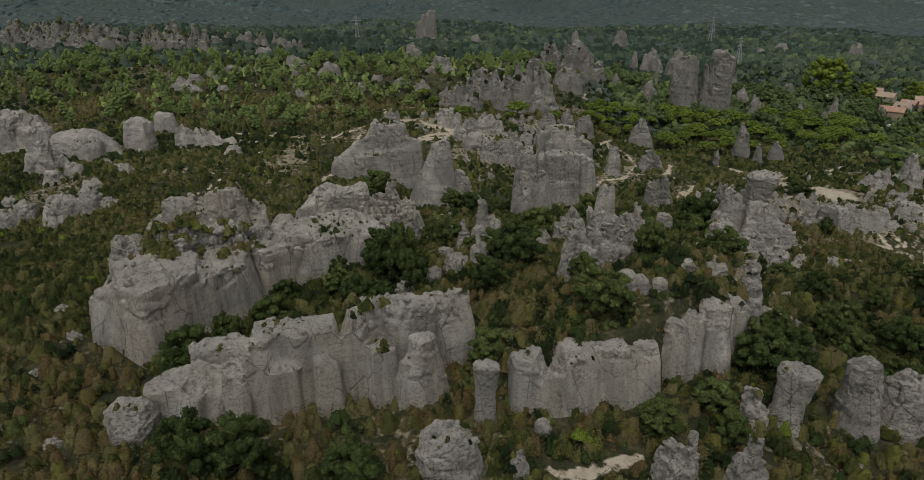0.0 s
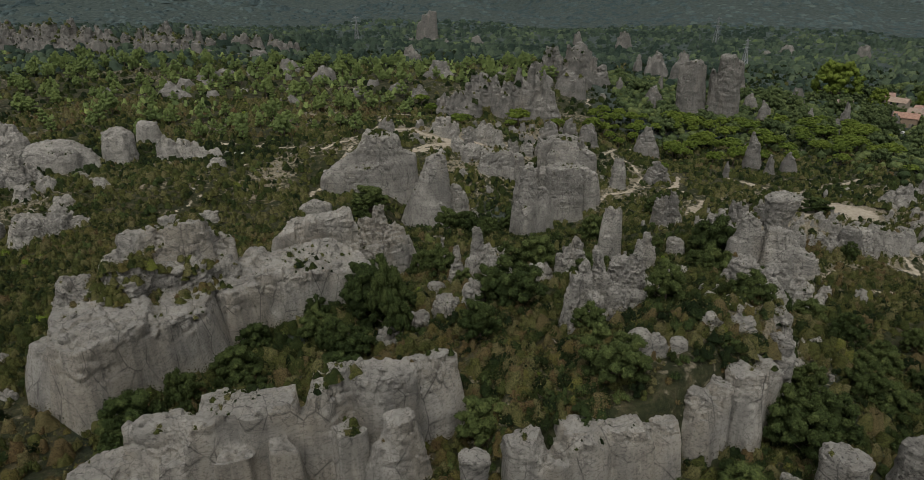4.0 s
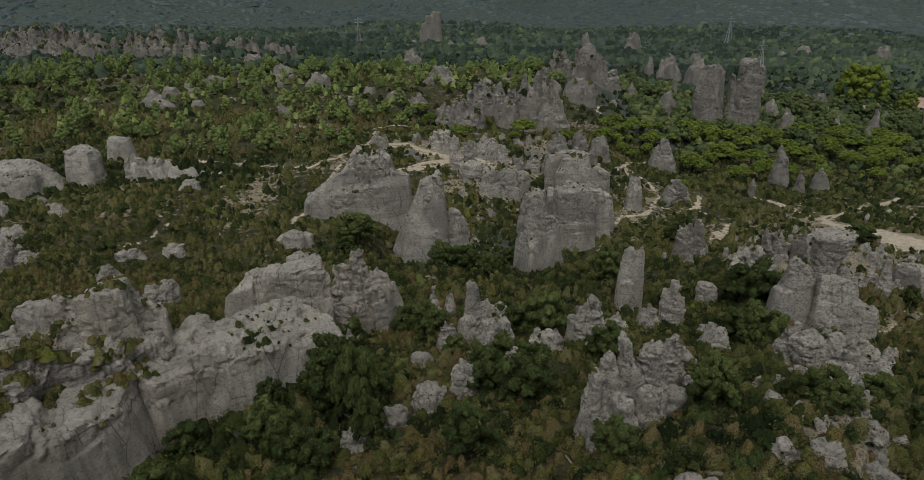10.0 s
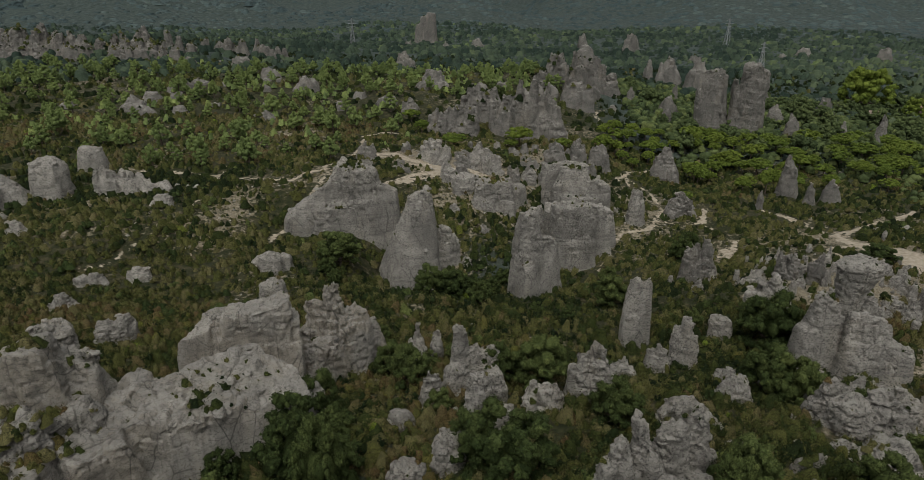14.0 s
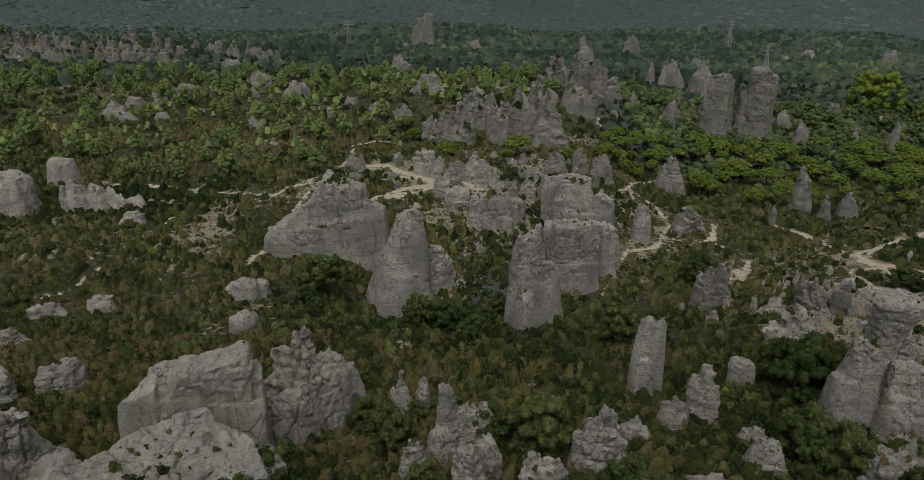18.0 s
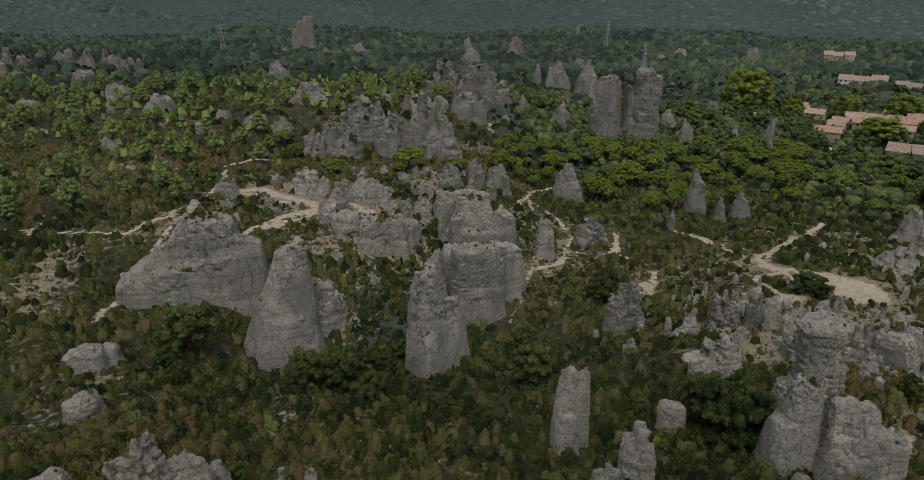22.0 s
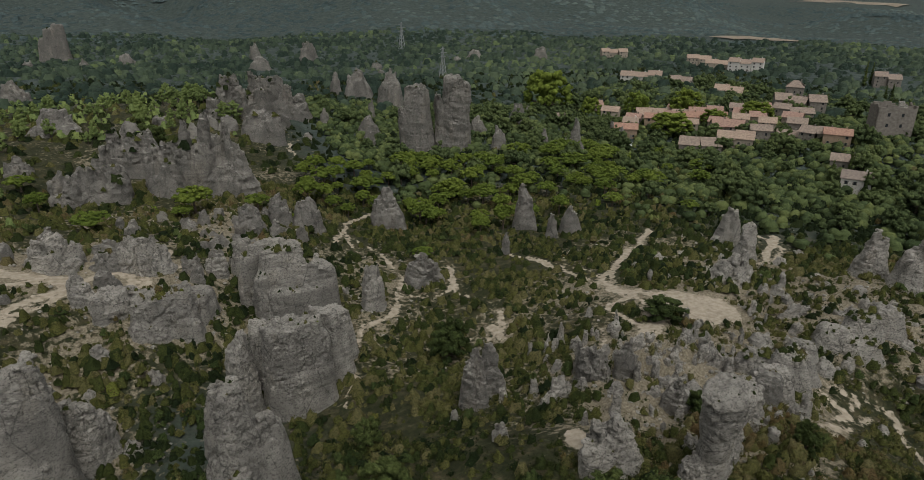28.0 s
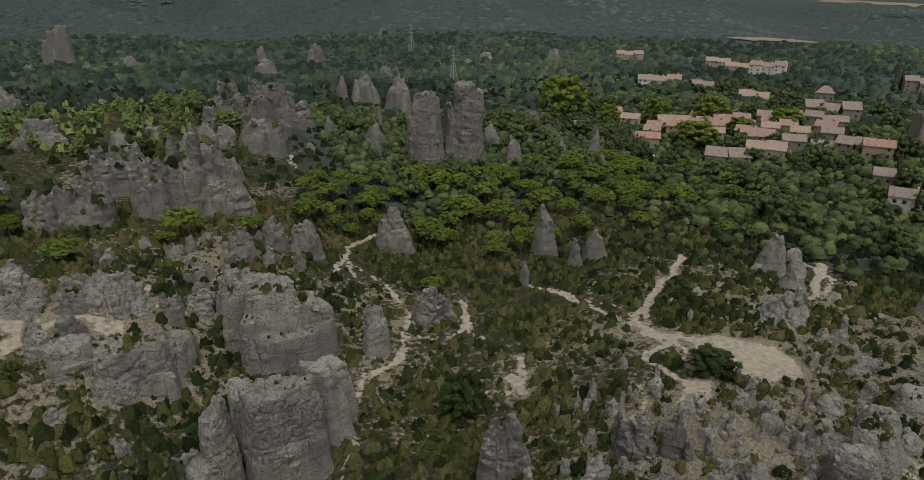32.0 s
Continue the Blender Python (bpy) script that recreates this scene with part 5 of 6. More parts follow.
def scrub_tint(x, y):
    t = 0.45 + 0.14 * bulge(x, y, 100, 180, 50) + 0.1 * bulge(x, y, 80, 205, 35) + 0.24 * fbm(x * 0.03, y * 0.03, 0 * x, 2, 41) + rng.normal(0, 0.2, len(x))
    t = t + 0.04 * bulge(x, y, 25, 85, 14) - 0.35 * woods(x, y)
    return np.clip(np.where(rng.random(len(x)) < 0.005, 1.0, np.minimum(t, 0.72)), 0, 1)


def shrubs(count, lo, hi, open_share, lumps, few, leaf, size):
    """Larger shrubs, each of several lumps, thicker where it is wooded."""
    x, y = sow(count * 8, lo, hi, lambda x, y: np.clip(open_share * scrub_cover(x, y) * 1.6 + 0.5 * woods(x, y), 0, 1))
    x, y = x[:count], y[:count]
    n = len(x)
    r = rng.uniform(*size, n) * rng.uniform(0.7, 1.0, n)
    a, q = rng.uniform(0, 2 * math.pi, (n, lumps)), np.sqrt(rng.random((n, lumps))) * 0.75 * r[:, None]
    bx, by = (x[:, None] + q * np.cos(a)).ravel(), (y[:, None] + q * np.sin(a)).ravel()
    up = (0.75 * r[:, None] * (1 - (q / r[:, None]) ** 2) * rng.uniform(0.4, 1.1, (n, lumps))).ravel()
    tone = np.repeat(np.where(rng.random(n) < 0.012, 1.0, np.clip(rng.normal(0.3, 0.2, n), 0, 0.75)), lumps)
    lump = np.repeat(r, lumps) * rng.uniform(0.35, 0.6, n * lumps)
    half = rng.random(n * lumps // lumps).repeat(lumps) < 0.5
    for mat, sel, words in ((SCRUB, half, "rounded olive-green shrubs standing above the scrub"), (OAK, ~half, "bushy grey-green oak shrubs between the rocks")):
        bushes("tall_shrubs", bx[sel], by[sel], ground_z(bx, by)[sel] + up[sel], lump[sel], tone[sel], few, leaf, mat, words, 0.9)


x, y = sow(32000, (-105, 35), (100, 165), lambda x, y: np.clip(scrub_cover(x, y) + 0.2, 0, 1))
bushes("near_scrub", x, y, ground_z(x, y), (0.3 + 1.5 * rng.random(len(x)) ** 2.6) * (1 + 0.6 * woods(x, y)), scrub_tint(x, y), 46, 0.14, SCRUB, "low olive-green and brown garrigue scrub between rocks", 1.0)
shrubs(420, (4, 64), (48, 108), 0.45, 6, 44, 0.13, (0.8, 1.7))
shrubs(1500, (-62, 40), (100, 150), 0.1, 5, 44, 0.15, (0.9, 2.0))
shrubs(1500, (-150, 140), (190, 290), 0.1, 4, 14, 0.24, (0.9, 2.1))
x, y = sow(90000, (-190, 120), (240, 330), lambda x, y: scrub_cover(x, y) * smooth(120, 165, y + 0.5 * np.abs(x)) * (1 - 0.35 * smooth(230, 260, y)))
z, r, k = ground_z(x, y), 0.35 + 1.3 * rng.random(len(x)) ** 2.4, scrub_tint(x, y)
for few, sel, rings in ((20, y < 195, 2), (9, (y >= 195) & (y < 250), 2), (3, y >= 250, 2)):
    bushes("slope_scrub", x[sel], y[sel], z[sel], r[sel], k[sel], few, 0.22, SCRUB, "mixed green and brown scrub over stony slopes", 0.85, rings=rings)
x, y = sow(17000, (-420, 150), (500, 620), lambda x, y: np.maximum(smooth(300, 340, y + 0.4 * np.maximum(x, 0)), smooth(165, 190, -x)) * 0.85)
bushes("far_scrub", x, y, ground_z(x, y), rng.uniform(1.0, 2.4, len(x)), np.clip(scrub_tint(x, y), 0, 0.8), 2, 0.6, SCRUB, "far green scrub between the trees", segs=5)
x, y = sow(4200, (-330, 240), (70, 520), lambda x, y: 0.4 * (1 - smooth(-40, -10, x) * (1 - smooth(350, 370, y))) * smooth(-0.3, 0.4, fbm(x * 0.03, y * 0.03, 0 * x, 2, 91)) * smooth(255, 300, y))
bushes("pine_thicket", x, y, ground_z(x, y) + 0.8, rng.uniform(0.8, 1.9, len(x)), np.clip(rng.normal(0.4, 0.3, len(x)), 0, 1), 12, 0.35, YOUNG_PINE, "thicket of young light green pines on the plateau", 1.05)
# stones
def stones(name, x, y, size, label):
    n = len(x)
    v = OCT[None] * (size[:, None, None] * np.array([1, 1, 0.7])) * rng.uniform(0.6, 1.2, (n, 6, 1)) + np.stack([x, y, ground_z(x, y) + 0.12 * size], -1)[:, None]
    me = mesh_of(name, v.reshape(-1, 3), (OCT_F[None] + 6 * np.arange(n)[:, None, None]).reshape(-1, 3), ROCK)
    tagged(new(name, me), label, "stones", kind="stuff")


x, y = sow(45000, (-130, 40), (220, 310), lambda x, y: np.clip(stony(x, y) * 1.25 - 0.25, 0, 1) * 0.8)
stones("loose_stones", x, y, rng.uniform(0.15, 0.6, len(x)) ** 1.5 * 1.3, "loose pale limestone rubble on bare slopes")
# tufts on ledges and rock tops
GREEN_LEDGES = [(-44, 91, 3), (-36, 99, 3), (-24, 110, 3), (-10, 68, 3), (38, 241, 4), (13, 236, 4), (62, 139, 2), (-26, 215, 3), (108, 169, 6), (131, 170, 6), (-47, 93, 4), (-41, 95, 4), (-45, 98, 4), (-38, 104, 4), (-13, 72.5, 4), (-20, 69, 3), (-45, 104, 3), (40, 96, 6), (37, 90, 4), (60, 127, 4), (25, 320, 9), (3, 318, 8), (10, 344, 8), (60, 420, 14), (-310, 520, 40), (-240, 520, 35), (-170, 555, 35)]
for ob, tops in LEDGES:
    far = math.hypot(tops[0, 0], tops[0, 1]) > 300
    green = sum(bulge(tops[:, 0], tops[:, 1], *g) for g in GREEN_LEDGES)
    keep = (rng.random(len(tops)) < (0.012 if far else 0.02) + 0.12 * green) & (green * 0.5 + fbm(tops[:, 0] * 0.25, tops[:, 1] * 0.25, 0 * tops[:, 0], 2, 77) > -0.05)
    tops, green = tops[keep], np.minimum(green, 1)[keep]
    if len(tops):
        grown = bushes("ledge_tuft", tops[:, 0], tops[:, 1], tops[:, 2] - 0.1, (0.2 + 0.5 * rng.random(len(tops)) ** 2) * (2.6 if far else 1 + 1.1 * green), np.clip(rng.normal(0.25 if far else 0.42, 0.18, len(tops)), 0, 0.5 if far else 0.85),
                       4 if far else 22, 0.13, SCRUB, "dry tufts and small shrubs", kind="stuff")
        grown.parent = ob
# thin scrub on the slopes all round
x, y = rng.uniform(-260, 330, 9000), rng.uniform(-120, 330, 9000)
ok = ~in_view(x, y) & (rng.random(9000) < scrub_cover(x, y))
x, y = x[ok], y[ok]
bushes("outer_scrub", x, y, ground_z(x, y), rng.uniform(0.8, 1.8, len(x)), scrub_tint(x, y), 2, 0.5, SCRUB, "scattered scrub on the slopes around")
x, y = sow(9000, (90, 190), (430, 480), lambda x, y: 0.9 * woods(x, y))
bushes("valley_wood", x, y, ground_z(x, y) + 0.6, rng.uniform(1.5, 3.3, len(x)), np.clip(rng.normal(0.5, 0.28, len(x)), 0, 1), 30, 0.16, WOOD_LEAVES, "closed wood of dark green oaks round the village", 0.85, rings=3, rough=0.22)
# far woods, with distance haze put into their leaf colours
def wood_field(count, r0, r1):
    r = np.sqrt(rng.uniform(r0 ** 2, r1 ** 2, count))
    a = np.radians(rng.uniform(-42, 66, count))
    return r * np.sin(a), r * np.cos(a)


OPEN_FIELDS = [(850, 840, 55), (910, 840, 60), (970, 835, 60), (1040, 830, 60), (880, 790, 40), (960, 785, 40), (1020, 780, 40), (2240, 1650, 200)]


def in_field(x, y):
    return np.any([np.hypot(x - a, y - b) < r for a, b, r in OPEN_FIELDS], axis=0)


x, y = wood_field(15000, 470, 1200)
x, y = x[~in_field(x, y)], y[~in_field(x, y)]
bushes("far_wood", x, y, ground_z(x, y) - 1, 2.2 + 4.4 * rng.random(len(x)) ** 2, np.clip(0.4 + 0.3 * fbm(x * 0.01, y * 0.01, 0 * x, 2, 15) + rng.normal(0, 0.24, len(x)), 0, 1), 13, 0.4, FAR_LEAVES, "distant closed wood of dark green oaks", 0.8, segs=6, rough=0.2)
x, y = wood_field(20000, 1100, 2700)
x, y = x[~in_field(x, y)], y[~in_field(x, y)]
bushes("mountain_wood", x, y, ground_z(x, y) - 2.5, rng.uniform(6, 13, len(x)), np.clip(0.42 + 0.35 * fbm(x * 0.004, y * 0.004, 0 * x, 2, 16) + rng.normal(0, 0.18, len(x)), 0, 1), 0, 1.5, HAZED_LEAVES, "wooded mountainside far behind the rocks", 0.32, segs=5, rough=0.22)


def tube(points, radii, sides=6):
    pts, out = np.array(points, float), []
    for i, p in enumerate(pts):
        t = pts[min(i + 1, len(pts) - 1)] - pts[max(i - 1, 0)]
        t /= np.linalg.norm(t)
        u = np.cross(t, (0.3, 0.9, 0.2))
        u /= np.linalg.norm(u)
        v = np.cross(t, u)
        a = np.linspace(0, 2 * math.pi, sides, endpoint=False)[:, None]
        out.append(p + radii[i] * (np.cos(a) * u + np.sin(a) * v))
    return np.concatenate(out), sheet(sides, len(pts), True)


def joined(*pieces):
    verts, faces, k = [], [], 0
    for v, f in pieces:
        verts.append(v)
        faces.append(np.asarray(f) + k)
        k += len(v)
    return np.concatenate(verts), np.concatenate(faces)


def crown_mesh(name, lobes, count, leaf, mat, puffy=4):
    """A crown of lumpy lobes with ragged leaves: (x, y, z, rx, rz) each."""
    lobes = np.array(lobes, float)
    # every lobe carries smaller puffs on its skin
    puffs, size, flat = [], [], []
    for x, y, z, rx, rz in lobes:
        for d in unit(puffy):
            d[2] = abs(d[2]) * 1.2 - 0.35
            puffs.append((x + d[0] * rx * 0.75, y + d[1] * rx * 0.75, z + d[2] * rz * 0.75))
            size.append(rx * rng.uniform(0.36, 0.54) * (4 / puffy) ** 0.4)
            flat.append(min(1.0, rz / rx * 1.1))
        puffs.append((x, y, z))
        size.append(rx * 0.7)
        flat.append(rz / rx)
    puffs, size, flat = np.array(puffs), np.array(size), np.array(flat)
    body, body_f, per = clumps(puffs, size, flat, 3, 6, 0.2, 2.7)
    pick = rng.integers(0, len(puffs), count)
    d = unit(count)
    d[:, 2] = np.where(d[:, 2] < -0.3, -d[:, 2], d[:, 2])
    lv = leaves_on(puffs[pick] + d * size[pick, None] * rng.uniform(0.8, 1.5, (count, 1)) * np.stack([np.ones(count), np.ones(count), flat[pick]], -1), d, np.full(count, leaf))
    me = leafy(name, body, body_f, lv, mat)
    # tint rises with height, so light from above is put into the colour
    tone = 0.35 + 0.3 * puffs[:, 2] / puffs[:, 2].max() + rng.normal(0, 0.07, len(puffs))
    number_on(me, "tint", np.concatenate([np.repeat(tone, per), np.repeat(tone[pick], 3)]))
    return me


def tree(name, trunk, limbs, lobes, count, leaf, mat, label, category="tree", puffy=4):
    """A tree of unit scale at the origin: trunk with limbs, and a crown."""
    ob = tagged(new(name), label, category)
    pieces = [tube(*trunk)] + [tube(*b, 3) for b in limbs]
    part("trunk", *joined(*pieces), BARK, ob)
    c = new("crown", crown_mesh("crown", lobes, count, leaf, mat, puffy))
    c.parent = ob
    return ob


def bent(top, r0, r1):
    x, y, z = top
    return [(0, 0, -0.6), (x * 0.2, y * 0.35, z * 0.35), (x * 0.7, y * 0.6, z * 0.7), top], [r0 * 1.3, r0, (r0 + r1) / 2, r1]


def ring(k, radius, z, rx, rz, wob=0.25):
    out = []
    for i in range(k):
        a = 2 * math.pi * (i + rng.uniform(-0.3, 0.3)) / k
        q = radius * rng.uniform(1 - wob, 1 + wob)
        out.append((q * math.cos(a), q * math.sin(a), z + rng.uniform(-0.3, 0.3), rx * rng.uniform(0.75, 1.2), rz * rng.uniform(0.8, 1.2)))
    return out


def limbs_to(lobes, z0, r):
    return [([(0, 0, z0), (l[0] * 0.5, l[1] * 0.5, (z0 + l[2]) / 2 - 0.2), (l[0], l[1], l[2])], [r, r * 0.7, r * 0.3]) for l in lobes]


def cap_of(n, radius, z0, tall, size, low=0.0):
    """Lobes spread over a dome."""
    out = []
    for i in range(n):
        up = low + (1 - low) * (i + 0.5) / n
        a, q = i * 2.39996 + rng.uniform(-0.3, 0.3), radius * math.sqrt(max(0.02, 1 - up ** 2)) * rng.uniform(0.88, 1.08)
        r = size * rng.uniform(0.75, 1.25)
        out.append((q * math.cos(a), q * math.sin(a), z0 + tall * up + rng.uniform(-0.15, 0.15) * tall, r, r * 0.85))
    return out


OAKS, PARASOLS, PINES, NEAR_OAKS = [], [], [], []
for i in range(3):
    lobes = cap_of(16, 2.3, 2.2, 3.0, 0.95, -0.25) + [(0.2, 0.1, 3.0, 1.9, 1.6)]
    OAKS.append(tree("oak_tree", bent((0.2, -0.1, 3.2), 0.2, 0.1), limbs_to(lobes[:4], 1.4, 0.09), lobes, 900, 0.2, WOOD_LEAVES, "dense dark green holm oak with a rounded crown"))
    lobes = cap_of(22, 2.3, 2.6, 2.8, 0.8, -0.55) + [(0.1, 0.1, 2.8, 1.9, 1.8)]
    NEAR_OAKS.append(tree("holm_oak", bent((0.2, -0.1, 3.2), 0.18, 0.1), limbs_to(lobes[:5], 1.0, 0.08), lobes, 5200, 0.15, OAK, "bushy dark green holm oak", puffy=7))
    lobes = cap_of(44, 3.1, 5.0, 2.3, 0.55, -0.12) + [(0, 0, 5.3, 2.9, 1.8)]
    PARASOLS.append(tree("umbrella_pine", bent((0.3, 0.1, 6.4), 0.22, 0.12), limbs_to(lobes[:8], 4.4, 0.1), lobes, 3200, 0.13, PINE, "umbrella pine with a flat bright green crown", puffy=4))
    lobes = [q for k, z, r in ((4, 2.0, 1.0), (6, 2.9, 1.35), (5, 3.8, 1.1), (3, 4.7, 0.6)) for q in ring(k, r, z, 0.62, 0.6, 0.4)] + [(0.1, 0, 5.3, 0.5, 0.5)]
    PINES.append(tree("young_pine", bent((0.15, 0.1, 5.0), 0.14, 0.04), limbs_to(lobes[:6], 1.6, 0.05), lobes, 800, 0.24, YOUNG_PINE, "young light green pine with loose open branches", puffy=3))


PLACED = set()


def plant(protos, x, y, size, group, z=None):
    z = (float(ground_z(np.array([x]), np.array([y]))[0]) if z is None else z) - 0.15
    i = int(rng.integers(len(protos)))
    m = pose(x, y, z, 0, 0, rng.uniform(0, 360)) @ Matrix.Diagonal((size * rng.uniform(0.9, 1.15), size * rng.uniform(0.9, 1.15), size, 1))
    if protos[i].name in PLACED:
        t = copy_thing(protos[i], m)
    else:
        t = protos[i]
        t.matrix_basis = m
        PLACED.add(t.name)
    return tagged(t, group=group)


def grove(protos, count, lo, hi, keep, size, group, gap):
    x, y = rng.uniform(lo[0], hi[0], count * 60), rng.uniform(lo[1], hi[1], count * 60)
    ok = in_view(x, y) & (rng.random(len(x)) < keep(x, y))
    x, y = x[ok], y[ok]
    ok = (path_gap(x, y) > 1) & clear_of_rocks(x, y, 0.5)
    x, y = x[ok], y[ok]
    z, done = ground_z(x, y), []
    for px, py, pz in zip(x.tolist(), y.tolist(), z.tolist()):
        if len(done) == count:
            break
        if all((px - a) ** 2 + (py - b) ** 2 > gap * gap for a, b in done):
            done.append((px, py))
            plant(protos, px, py, rng.uniform(*size), group, pz)

# single trees that stand out
PLANE, CYPRESS = [], []
lobes = cap_of(44, 3.8, 4.0, 4.4, 0.95, -0.45) + [(0, 0, 5.0, 3.2, 3.4)]
PLANE.append(tree("plane_tree", bent((0.1, 0.1, 5.0), 0.4, 0.2), limbs_to(lobes[:6], 2.2, 0.18), lobes, 4200, 0.16, PINE, "tall fresh green plane tree with a broad crown"))
lobes = [(0, 0, 0.9 + 0.85 * i, 0.75 - 0.085 * i, 0.9) for i in range(8)]
CYPRESS.append(tree("cypress", bent((0, 0, 6.5), 0.12, 0.03), [], lobes, 260, 0.15, OAK, "slim dark green cypress"))
KINDS = {"oak": (NEAR_OAKS, 5.6, 5.8, "single holm oaks"), "parasol": (PARASOLS, 8.0, 7.6, "single umbrella pines"), "plane": (PLANE, 9.4, 9.6, "village trees"),
         "cypress": (CYPRESS, 7.8, 1.6, "cypresses")}


def lone(kind, x, y, height, width):
    protos, tall, wide, group = KINDS[kind]
    t = plant(protos, x, y, 1.0, group)
    z = t.matrix_basis.translation.z
    t.matrix_basis = pose(x, y, z, 0, 0, rng.uniform(0, 360)) @ Matrix.Diagonal((width / wide, width / wide, max(height, 1.5) / tall, 1))
    return t


lone("oak", -13.6, 104.2, 8.7, 7.9)
lone("oak", -34.6, 81.8, 5.8, 3.9)
lone("oak", 9.6, 102.2, 8.1, 9.5)
lone("oak", 55.8, 144.5, 10.3, 9.8)
lone("oak", 50.3, 124.3, 8.7, 7.3)
lone("oak", 22.8, 113.2, 6.3, 6.5)
lone("oak", -33.7, 136.3, 6.2, 6.1)
lone("oak", -14.7, 117.4, 8.2, 7.0)
lone("oak", -6.5, 136.0, 7.1, 6.5)
lone("oak", 9.6, 126.1, 5.9, 5.4)
lone("oak", -26.0, 192.8, 8.1, 11.0)
lone("oak", 63.7, 212.1, 6.7, 7.8)
lone("oak", -22.1, 51.6, 7.0, 6.5)
lone("oak", -26.9, 50.4, 6.9, 6.1)
lone("oak", -10.7, 49.7, 6.1, 6.4)
lone("oak", 4.1, 70.3, 5.1, 6.7)
lone("oak", 18.0, 73.3, 6.0, 7.6)
lone("oak", 38.6, 73.1, 6.6, 7.8)
lone("oak", 43.4, 73.8, 6.8, 7.2)
lone("oak", 30.0, 64.2, 3.6, 5.6)
lone("oak", 22.4, 60.5, 3.8, 5.3)
lone("oak", 51.8, 114.5, 8.2, 7.0)
lone("oak", -9.8, 100.1, 11.1, 6.0)
lone("oak", -7.5, 94.9, 6.6, 4.2)
lone("oak", 47.3, 126.2, 7.8, 7.9)
lone("oak", 56.1, 146.6, 8.9, 10.5)
lone("oak", 40.2, 91.4, 4.8, 6.0)
lone("oak", -15.9, 88.8, 3.9, 7.2)
lone("oak", 66.0, 214.1, 7.7, 6.9)
lone("oak", 106.0, 195.2, 4.4, 9.2)
lone("oak", 18.2, 357.4, 11.6, 12.6)
lone("plane", 247.3, 449.5, 27.6, 33.5)
lone("plane", 260.5, 422.8, 14.1, 13.6)
lone("plane", 282.8, 408.0, 15.7, 17.0)
lone("plane", 300.4, 385.4, 16.9, 20.6)
lone("plane", 313.9, 347.9, 11.0, 19.1)
lone("plane", 270.4, 365.1, 12.7, 23.8)
lone("plane", 293.6, 359.0, 9.6, 16.0)
lone("parasol", 25.3, 297.9, 8.7, 11.8)
lone("parasol", -13.6, 310.7, 6.2, 6.8)
lone("parasol", -0.1, 285.7, 5.5, 10.4)
lone("parasol", 96.3, 301.8, 8.5, 10.6)
lone("parasol", 114.5, 313.5, 8.6, 10.9)
lone("parasol", 111.5, 271.5, 8.8, 7.4)
lone("parasol", 61.0, 313.3, 8.1, 9.8)
lone("parasol", 86.1, 327.2, 6.8, 13.0)
lone("parasol", 140.0, 281.8, 7.1, 7.2)
lone("parasol", 78.0, 257.2, 3.8, 6.4)
lone("parasol", 157.5, 275.2, 5.3, 8.2)
lone("parasol", 173.8, 255.8, 4.1, 6.9)
lone("parasol", 21.9, 294.9, 4.3, 6.6)
lone("parasol", 41.9, 294.6, 5.4, 7.8)
lone("parasol", -19.2, 328.6, 5.4, 8.7)
lone("cypress", 533.3, 430.5, 21.2, 5.0)
lone("cypress", 543.3, 431.8, 18.8, 4.6)
lone("cypress", 483.0, 382.3, 11.8, 4.0)
lone("cypress", 495.4, 385.0, 12.0, 4.1)
lone("cypress", 265.4, 261.6, 13.8, 2.9)
lone("cypress", 242.2, 240.5, 11.5, 2.8)
lone("cypress", 250.5, 259.0, 10.2, 4.0)

# ---------- village ----------
WALLS = {"c": plain("cream_render", (0.36, 0.315, 0.255), 0.9, 0.8, 0.15), "o": plain("ochre_render", (0.33, 0.25, 0.18), 0.9, 0.8, 0.18), "p": plain("rose_stone", (0.24, 0.2, 0.17), 0.9, 0.9, 0.3),
         "g": plain("grey_stone", (0.22, 0.2, 0.175), 0.92, 0.9, 0.3), "w": plain("white_render", (0.6, 0.58, 0.54), 0.85, 0.7, 0.08), "r": plain("pale_stone", (0.6, 0.57, 0.53), 0.9, 0.6, 0.25)}
TILES = {"c": plain("tan_tiles", (0.36, 0.275, 0.215), 0.85, 1.2, 0.3), "o": plain("orange_tiles", (0.36, 0.22, 0.165), 0.85, 1.2, 0.3), "p": plain("red_brown_tiles", (0.34, 0.225, 0.18), 0.85, 1.2, 0.3),
         "g": plain("grey_brown_tiles", (0.28, 0.225, 0.185), 0.88, 1.2, 0.3), "w": plain("pale_tiles", (0.32, 0.25, 0.2), 0.85, 1.2, 0.25), "r": plain("worn_tiles", (0.24, 0.2, 0.17), 0.88, 1.2, 0.3)}
COLOURS = {"c": "cream", "o": "ochre", "p": "rose-brown", "g": "grey stone", "w": "white", "r": "pale ruined stone"}
GLASS_DARK = plain("dark_window", (0.035, 0.04, 0.045), 0.2, 2.0, 0.2)
SHUTTER = plain("painted_shutter", (0.22, 0.2, 0.17), 0.7, 2.0, 0.2)


